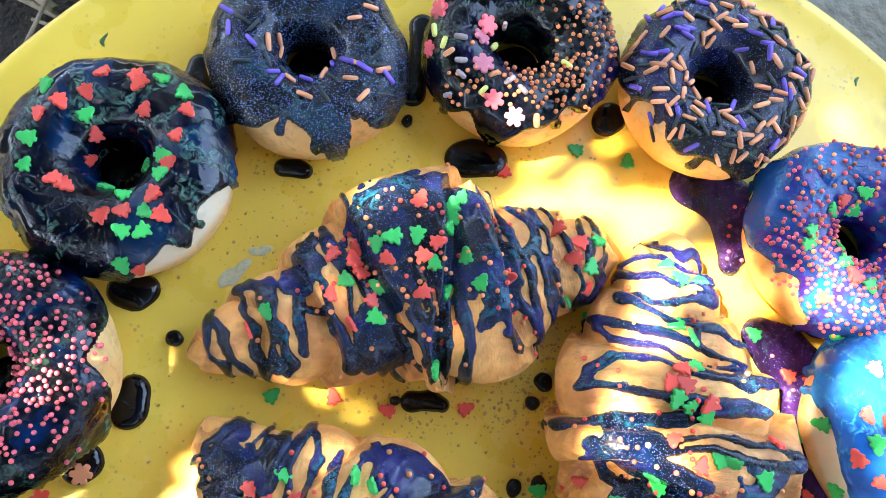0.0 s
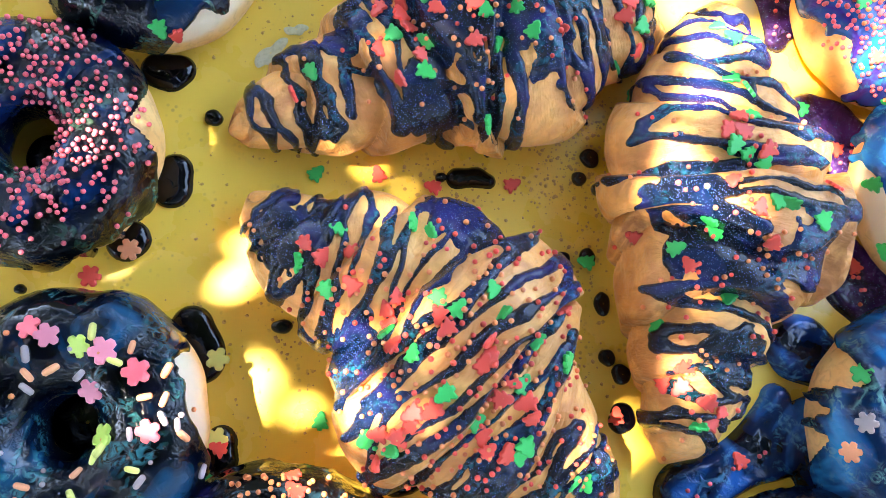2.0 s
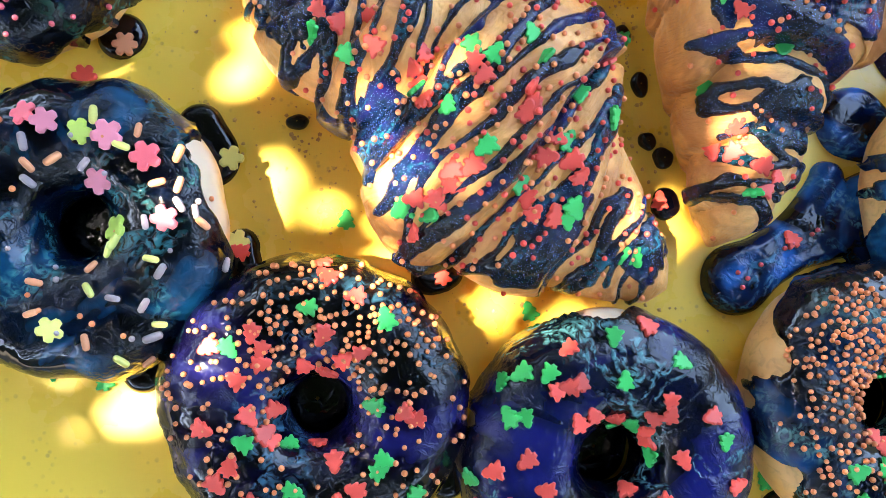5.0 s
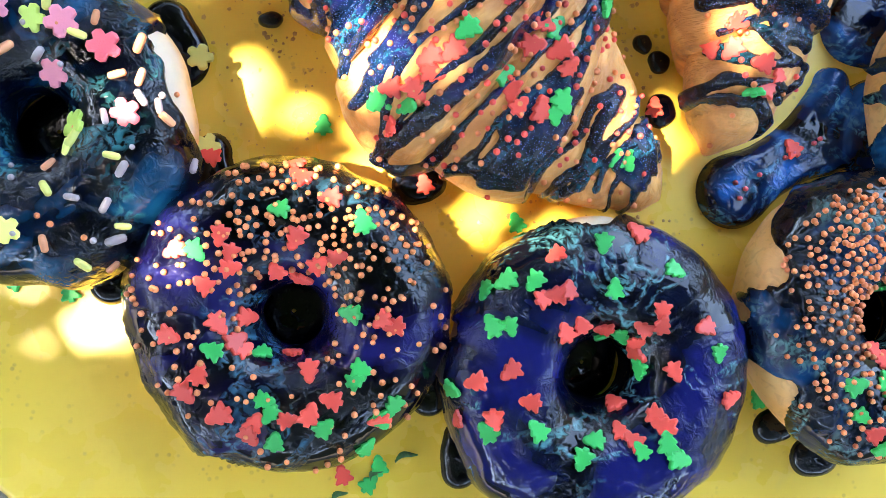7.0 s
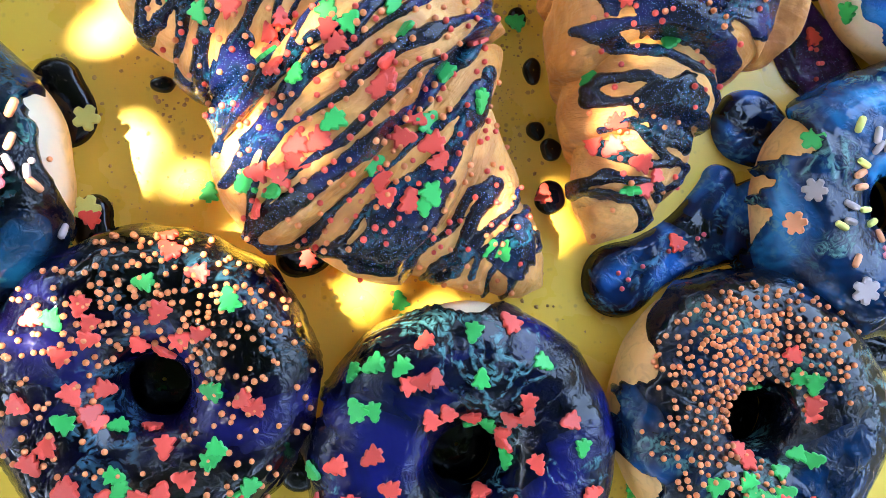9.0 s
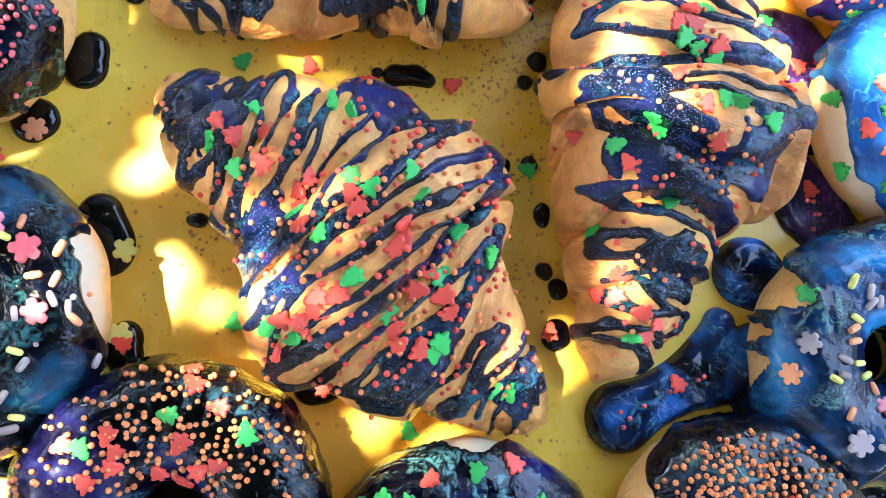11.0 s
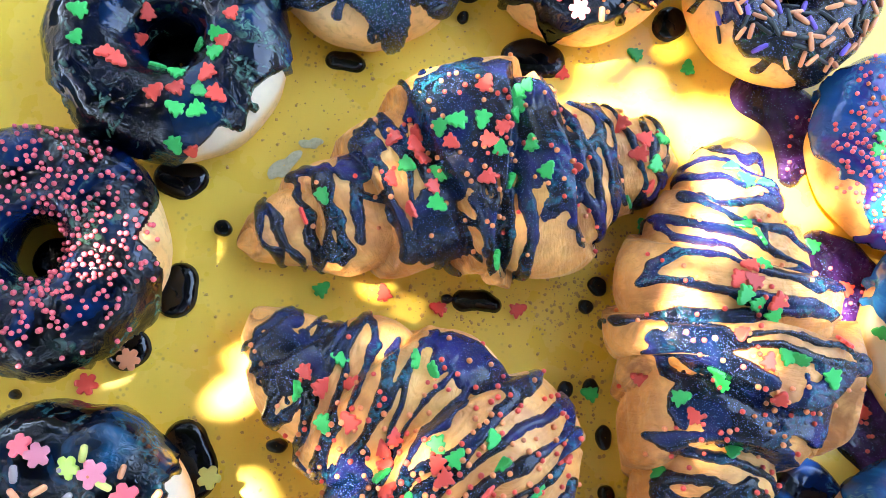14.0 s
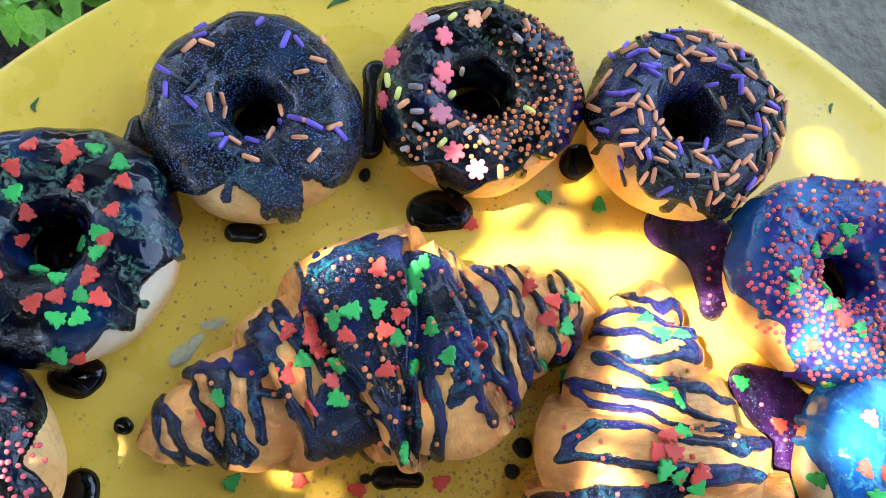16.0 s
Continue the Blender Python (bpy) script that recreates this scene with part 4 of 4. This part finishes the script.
d, s = croissant("large flaky croissant with blue icing bands and tree sprinkles", [(176, 164, 7, 18), (172, 130, 26, 36), (170, 102, 41, 46), (172, 86, 46, 51), (175, 66, 45, 52), (169, 50, 38, 48), (167, 28, 28, 40), (167, 7, 21, 33), (164, -13, 12, 24), (161, -23, 4, 10)], 32, 4.5, (23, -6, 0.0031, [(0.62, 0.0, 0.055, 0.55), (0.77, -0.35, 0.05, 0.6), (0.47, 0.6, 0.045, 0.4), (0.55, -0.6, 0.05, 0.4)]), G_DRIZZLE)
press(d, s, "tree", "green", [(-1.4, 58.9), (4.2, 54.6), (3.1, 43.3), (-3.7, 31.2), (1.9, 29.4), (7.9, 26.4), (10.2, 12.4), (14.8, 12), (-11.1, 4.2), (-8.4, 0.7), (-20.9, -5.6), (-0.1, -20.9), (-20.6, -30.9), (26.9, 6.8)])
press(d, s, "tree", "green", [(-1.5, 84.2), (3, 78.9), (10.8, 78.9), (-4.5, -65.3)])
press(d, s, "tree", "red", [(-1.7, 42.1), (-0.5, 37.2), (-5.4, 36.7), (8.2, 30.4), (-6.3, 16.9), (4.1, 9.7), (9.7, -1.8), (-41.1, -0.9), (-31, -0.1), (-17.1, -11.1), (31.7, 19.7)])
press(d, s, "tree", "red", [(-12.8, -45.6), (-12.2, -53), (-17.2, -52.3), (-3.7, -57.1), (2.9, -59.7), (0.1, -64)])
scatter(d, s, [("bead", "red"), ("bead", "coral")], 120, 44, spread=(0.022, 0.05), ring=(0, 0.1))
d, s = croissant("broad flaky croissant with blue icing stripes, beads and tree sprinkles", [(-4, 67, 6, 14), (20, 47, 22, 32), (49, 36, 36, 48), (68, 24, 45, 58), (83, 4, 48, 60), (97, -9, 37, 50), (114, -20, 24, 36), (132, -32, 13, 26), (145, -38, 4, 12)], 33, 4.0, (28, 3, 0.0028, [(0.13, 0.0, 0.06, 0.6), (0.40, -0.85, 0.07, 0.35), (0.38, 0.85, 0.08, 0.45), (0.72, 0.5, 0.05, 0.6), (0.90, -0.2, 0.05, 0.6)]), G_DRIZZLE)
press(d, s, "tree", "green", [(-45.5, 42.8), (-57.7, 30.1), (-46.8, 20.9), (-20.6, 44.9), (-14.2, 42.5), (-10.9, 19.7), (-5.1, 17.3), (-26.1, 8.4), (-17.7, 2.5), (5.6, 24.1), (9.5, 17), (21.7, 9.4), (32.6, 3.5), (-7.3, -9.1), (4.4, -17.2), (18.1, -4.3), (21.1, -24), (19.3, -27.5), (-21.3, -27.5), (-29.4, -25.7), (-44.5, -11.4), (42.6, -37), (47.1, -37.1)])
press(d, s, "tree", "red", [(-55.9, 36.7), (-50.2, 33), (-40.6, 34.9), (-38.8, 23.2), (-24.2, 20.4), (-26.5, 15.7), (-24.9, 11.8), (-23.8, 4.6), (-10.9, 14.5), (-8.4, 10.4), (4.6, 7.8), (6, 2.8), (4, 1.1), (-16.5, -15.7), (-15.6, -19.4), (-19.7, -23.5), (-10.5, -14.1), (15, -4), (12, -9.5), (19.8, -10.2), (22.3, -14.6), (6.9, -21.6), (8.9, -25.8), (14.8, -26.2), (34.6, -4.6), (30.4, 20.1), (-25.8, -33), (-26.3, -22.9)])
scatter(d, s, [("bead", "red"), ("bead", "coral")], 330, 46, spread=(0.032, 0.03), ring=(0, 0.09))


# ---- glaze that ran onto the tray ----


POOLS = []                                    # pools and their upper sides, for what lies on them


def puddle(name, label, x, y, a, b, turn, material, seed, thick=0.0022, wave=0.22):
    """A rounded pool of glaze: half length and half width in metres."""
    n, m = 48, 14
    u, r = np.meshgrid(np.linspace(0, 2 * np.pi, n, endpoint=False), np.linspace(0.02, 1, m) ** 0.8, indexing="ij")
    ring = np.stack([np.cos(u), np.sin(u), np.full_like(u, seed * 2.3)], -1)
    out = 1 + wave * (0.6 * np.sin(2 * u + seed) + 0.35 * np.sin(3 * u + 2.1 * seed) + 0.2 * np.sin(5 * u + 3.7 * seed))
    z = thick * np.sqrt(np.clip(1 - r**4, 0, 1)) + 0.0003
    v = np.stack([np.cos(u) * r * out * a, np.sin(u) * r * out * b, z], -1)
    v[..., 2] += 0.0002 * value_noise(v, 150, seed + 1) * (r < 0.9)
    ob = part(name, grid_mesh(name, v, True), material)
    ob.matrix_world = pose(x, y, 0.0003, 0, 0, turn)
    if not turn:
        POOLS.append((Surface(ob), x, y))
    return tagged(ob, label, "glaze spill" if a > 0.006 else "glaze drop", "glaze on the tray")


SPILLS = [(-42, 115, 11, 8.5), (-35, 71, 7.5, 9), (15, 175, 8, 4.5), (92, 189, 12, 8.5), (62, 233, 8, 22), (150, 216, 7.5, 8.5),
          (-33, 213, 6.5, 10), (240, 95, 8, 15), (82, 83, 8.8, 3.6), (-22, 97, 3.5, 3.5), (129, 96, 4, 4), (125, 87, 3.3, 2.8)]
SPILLS += [(-47, 47, 8, 7.6), (60, 203, 2.5, 3), (69, 82, 2.3, 2.1), (-18, 9, 12, 12.5), (140, 16, 3.4, 3.4), (146, 10, 4.1, 3.9),
           (147, -7, 5.8, 5.8), (13, 18, 4.2, 2.7), (120, 53, 3, 3.9), (130, 55, 3.2, 4.2), (137, 37, 3.2, 5), (65, -35, 8.4, 6)]
SPILLS += [(-84, 24, 2.4, 1.8), (68, -98, 8, 14), (-35, -69, 7.6, 8), (-4, -30, 6, 7.8), (191, -117, 6, 5), (206, -128, 7.7, 7.3),
           (80, -126, 6, 9.5), (271, -54, 25, 9)]
def flow(label, blobs, material, seed, thick, step=0.00036, name="glaze_spill"):
    """Glaze that ran together: blobs are x, y, radius in millimetres, each joined to the one before where its radius is negative."""
    pts = [np.array((x, y)) / 1000 for x, y, r in blobs]
    rad = [abs(r) / 1000 for x, y, r in blobs]
    mid = sum(pts) / len(pts)
    far = max(np.abs(p - mid).max() + r for p, r in zip(pts, rad)) + 0.003
    g = np.arange(-far, far, step)
    x, y = np.meshgrid(g, g, indexing="ij")
    w = np.stack([x, y, 0 * x + seed], -1)
    x, y = x + mid[0] + 0.0022 * value_noise(w, 75, seed), y + mid[1] + 0.0022 * value_noise(w, 75, seed + 1)
    total = np.zeros_like(x)
    for i, (p, r) in enumerate(zip(pts, rad)):
        e = pts[i - 1] - p if i and blobs[i][2] < 0 else np.zeros(2)
        f = np.clip(((x - p[0]) * e[0] + (y - p[1]) * e[1]) / max(e @ e, 1e-12), 0, 1)
        d = r + (rad[i - 1] - r) * f * bool(e.any()) - np.hypot(x - p[0] - f * e[0], y - p[1] - f * e[1])
        total = total + np.exp(np.clip(d / 0.0016, -40, 40))
    reach = 0.0016 * np.log(total + 1e-18)
    f = np.clip(reach / 0.0045, 0, 1)
    z = np.where(reach > 0, thick * np.sqrt(1 - (1 - f) ** 2), np.clip(reach, -0.0008, 0)) + 0.0003 * value_noise(w, 160, seed + 2) * f
    v = np.stack([x - mid[0], y - mid[1], z], -1)
    ob = part(name, grid_mesh(name, v, keep=reach > -0.0004), material)
    ob.matrix_world = pose(*mid, 0.0002)
    POOLS.append((Surface(ob), *mid))
    return tagged(ob, label, "glaze spill", "glaze on the tray")


rng = random.Random(77)
for k, (x, y, a, b) in enumerate(SPILLS):
    if a < 6:
        puddle("glaze_drop", "small round drop of black glaze on the tray", x / 1000, y / 1000, a / 1000, b / 1000, 0, G_SPILL, 100 + k, 0.0022, 0.10)
        continue
    r, far = min(a, b) * 0.72, max(a, b)
    dx, dy = (1, 0) if a > b else (0, 1)
    blobs = [(x + dx * f * (far - r) + rng.uniform(-0.3, 0.3) * r, y + dy * f * (far - r) + rng.uniform(-0.3, 0.3) * r, (r if f < 0 else -r) * rng.uniform(0.8, 1.25)) for f in (-1, 0.1, 1)]
    flow("black glaze pooled beside a donut on the tray", blobs, G_SPILL, 100 + k, 0.0032)
flow("glossy purple glaze with glitter pooled between two donuts", [(190, 190, 9), (208, 184, -12), (211, 168, -9), (208, 156, -5)], G_PURPLE, 151, 0.0030)
flow("glossy purple glaze pooled on the tray among donuts", [(222, 126, 7), (231, 120, -12), (243, 110, -12), (240, 95, -8), (237, 84, -6)], G_PURPLE, 152, 0.0036)
flow("dark purple glaze run in two rounded lobes", [(233, 66, 11), (243, 55, -13), (254, 44, -12)], G_PURPLE, 153, 0.0040)
flow("thick round pool of blue-black glaze run from a donut", [(219, 26, 12.5), (236, 17, -9)], G_RUN, 161, 0.0060)
flow("thick blue-black glaze run in a broad tongue onto the tray", [(174, -34, 12), (190, -24, -9), (207, -13, -13), (209, 5, -6), (228, -8, 15), (236, -24, -18)], G_RUN, 162, 0.0065)
# black discs added over the tray in each hole, to darken the holes
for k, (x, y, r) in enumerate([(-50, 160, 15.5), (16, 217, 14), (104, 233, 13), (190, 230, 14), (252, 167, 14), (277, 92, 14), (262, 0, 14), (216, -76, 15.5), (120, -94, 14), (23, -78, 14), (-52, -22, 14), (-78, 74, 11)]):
    puddle("glaze_spill", "black glaze disc added to darken the hole of a donut", x / 1000, y / 1000, r / 1000, r / 1000, 0, G_SPILL, 180 + k, 0.0035, 0.1)


# ---- loose sprinkles and herb bits on the tray ----


def loose(kind, colour, label, x, y, spin=0.0):
    me, up = candy(kind, colour)
    ob = part("loose_" + NAMES[kind], me, None)
    hits = [pool.at(x / 1000 - px, y / 1000 - py)[0] for pool, px, py in POOLS]
    z = max([h.z for h in hits if h] + [0.0])
    ob.matrix_world = pose(x / 1000, y / 1000, z + 0.0003 + (0.0005 if up else 0), 0, 0, spin)
    return tagged(ob, label, "sprinkle", "loose sprinkles on the tray")


for x, y, spin in [(44, 81, 20), (66, 78, 80), (98, 82, -60), (105, 186, 10), (192, -19, 40), (240, 61, 30), (144, -6, 0), (65, -35, 15), (40, -133, 20), (232, 110, 60), (-5, -28, 70)]:
    loose("tree", "red", "red sugar tree sprinkle lying on the tray", x, y, spin)
for x, y, spin in [(31, -16, 0), (97, -47, 20), (129, 53, 80), (52, -130, 10), (49, -136, -40), (-49, -73, 15), (217, 126, 60), (-7, -40, 5), (238, 86, 30), (136, 200, 70), (160, 198, 0), (146, 124, 30), (20, 79, -40), (-67, -70, 75), (185, -107, 30)]:
    loose("tree", "green", "green sugar tree sprinkle lying on the tray", x, y, spin)
loose("flower", "peach", "orange sugar flower stuck in spilled glaze", -46, 42)
loose("flower", "red", "red sugar flower lying on the tray", -60, 31)
loose("clover", "yellow", "pale yellow sugar clover lying on the tray", -6, -25)
loose("clover", "yellow", "pale yellow sugar clover lying on the tray", -9, 4)


rng = random.Random(88)
for x, y, r in [(208, 178, 9), (210, 162, 6), (232, 118, 10), (243, 104, 9), (239, 90, 6), (234, 64, 8), (245, 54, 9), (172, -34, 9), (196, -20, 7)]:
    for _ in range(4):
        loose("bead", "pink", "pink sugar bead stuck in spilled glaze", x + rng.uniform(-r, r), y + rng.uniform(-r, r))


def herb(x, y, turn, length):
    """A curled sliver of chopped herb."""
    n = 9
    t = np.linspace(0, 1, n)
    w = 0.0011 * np.sin(np.pi * np.clip(t, 0.06, 0.96)) ** 0.7
    xs, ys = (t - 0.5) * length, 0.0012 * np.sin(t * 4.2)
    rows = [np.stack([xs, ys + k * w, 0.0005 + 0.0006 * (1 - abs(k)) + 0 * xs], -1) for k in (-1, -0.4, 0.4, 1)]
    ob = part("herb_sliver", grid_mesh("herb_sliver", np.array(rows)), HERB)
    ob.matrix_world = pose(x / 1000, y / 1000, 0.0008, 0, 0, turn)
    return tagged(ob, "curled dark green herb sliver on the tray", "herb", "herb bits on the tray")


for x, y, turn, length in [(-75, 222, 100, 0.0065), (270, 254, 65, 0.009), (278, 266, 40, 0.003), (61, -127, 25, 0.008), (43, 282, 35, 0.012), (39, -140, 40, 0.006), (51, -133, 50, 0.005)]:
    herb(x, y, turn, length)

for k, (x, y, a, b, turn) in enumerate([(-3, 126, 3.2, 8, -30), (6, 137, 4, 2.6, 10), (0, 113, 3, 4, 20)]):
    ob = puddle("icing_smear", "pale dried icing smear on the tray", x / 1000, y / 1000, a / 1000, b / 1000, turn, SMEAR, 220 + k, 0.0003, 0.4)


def crumbs(places, seed):
    """Fine crumbs of baked crust strewn over the tray, past counting."""
    rng = random.Random(seed)
    verts, faces = [], []
    for x, y, sx, sy, count in places:
        for _ in range(count):
            px, py = rng.gauss(x, sx) / 1000, rng.gauss(y, sy) / 1000
            r, k, a0 = 0.00022 + 0.0008 * rng.random() ** 2.2, len(verts), rng.uniform(0, 6)
            for i in range(5):
                s = r * rng.uniform(0.6, 1.2)
                verts.append((px + s * math.cos(a0 + i * 1.257), py + s * math.sin(a0 + i * 1.257), 0.0002))
            verts.append((px, py, 0.0002 + r * 0.35))
            faces += [(k + i, k + (i + 1) % 5, k + 5) for i in range(5)]
    me = bpy.data.meshes.new("crumbs")
    me.from_pydata(verts, [], faces)
    tagged(part("crumbs", me, CRUMB), "fine brown pastry crumbs strewn over the tray", "crumbs", kind="stuff")


crumbs([(80, 80, 34, 7, 280), (124, 100, 13, 16, 480), (20, 175, 28, 16, 200), (130, 35, 6, 30, 200), (15, 5, 14, 24, 180), (0, 140, 16, 20, 90),
        (100, -50, 34, 9, 90), (120, 190, 34, 12, 60), (-20, 40, 18, 30, 60)], 71)


# ---- the ground past the tray's edge ----


def leafy_plant(x, y, seed, count, spread, high):
    """A low plant of bright leaflets on thin stems."""
    rng = random.Random(seed)
    ob = thing("leafy_plant", "low bright green plant growing on the ground beside the tray", "plant", x, y, GROUND)
    for k in range(count):
        a, r = rng.uniform(0, 6.283), spread * math.sqrt(rng.random())
        tip = Vector((r * math.cos(a), r * math.sin(a), high * rng.uniform(0.55, 1)))
        root = Vector((tip.x * 0.25, tip.y * 0.25, -0.004))
        limb("stem", [root, root.lerp(tip, 0.6) + Vector((0, 0, 0.012)), tip], 0.0012, 0.0006, ob, LEAF, 5)
        out = math.atan2(tip.y - root.y, tip.x - root.x)
        for j in range(5):
            s = (-1, 1, -1, 1, 0)[j]
            base = root.lerp(tip, (0.55, 0.6, 0.8, 0.84, 1.0)[j]) + Vector((0, 0, 0.006))
            n, m = 9, 5
            t, q = np.meshgrid(np.linspace(0, 1, n), np.linspace(-1, 1, m), indexing="ij")
            size = rng.uniform(0.014, 0.020)
            w = 0.30 * size * np.sin(np.pi * np.clip(t, 0.02, 0.985) ** 0.8)
            v = np.stack([t * size, q * w, 0.16 * np.abs(q) * w - 0.22 * size * t**2], -1)
            leaf = part("leaf", grid_mesh("leaf", v), LEAF, ob)
            leaf.matrix_basis = Matrix.Translation(base) @ pose(0, 0, 0, rng.uniform(-25, 25), rng.uniform(-20, 10), math.degrees(out) + 58 * s + rng.uniform(-12, 12))
    return ob


leafy_plant(-0.140, 0.345, 51, 24, 0.060, 0.075)
leafy_plant(-0.085, 0.385, 52, 18, 0.050, 0.065)

# dark soil with dry twigs
u, r = np.meshgrid(np.linspace(0, 2 * np.pi, 64, endpoint=False), np.linspace(0.02, 1, 24), indexing="ij")
v = np.stack([np.cos(u) * r * 0.16, np.sin(u) * r * 0.20, 0.012 * (1 - r**2)], -1)
v[..., :2] *= 1 + 0.25 * value_noise(np.stack([np.cos(u), np.sin(u), 0 * u], -1), 2, 61, 2)[..., None]
v[..., 2] += 0.006 * value_noise(v, 70, 62, 3) * (1 - r)
bed = part("soil_bed", grid_mesh("soil_bed", v, True), LITTER)
bed.matrix_world = pose(-0.215, 0.325, GROUND + 0.004)
tagged(bed, "patch of dark damp soil beside the tray", "soil", kind="structure")
rng = random.Random(63)
for k in range(26):
    a, L = rng.uniform(0, 6.283), rng.uniform(0.04, 0.11)
    x, y = -0.205 + rng.gauss(0, 0.045), 0.325 + rng.gauss(0, 0.05)
    dx, dy = math.cos(a) * L / 2, math.sin(a) * L / 2
    z = GROUND + 0.020 + 0.004 * (k % 4)
    t = limb("dry_twig", [(-dx, -dy, 0), (rng.uniform(-0.006, 0.006), rng.uniform(-0.006, 0.006), 0.004), (dx, dy, -0.002)], rng.uniform(0.0015, 0.004), 0.0012, None, TWIG, 7)
    t.matrix_world = pose(x, y, z)
    tagged(t, "dry broken twig lying on dark soil", "twig", "twigs on the soil")
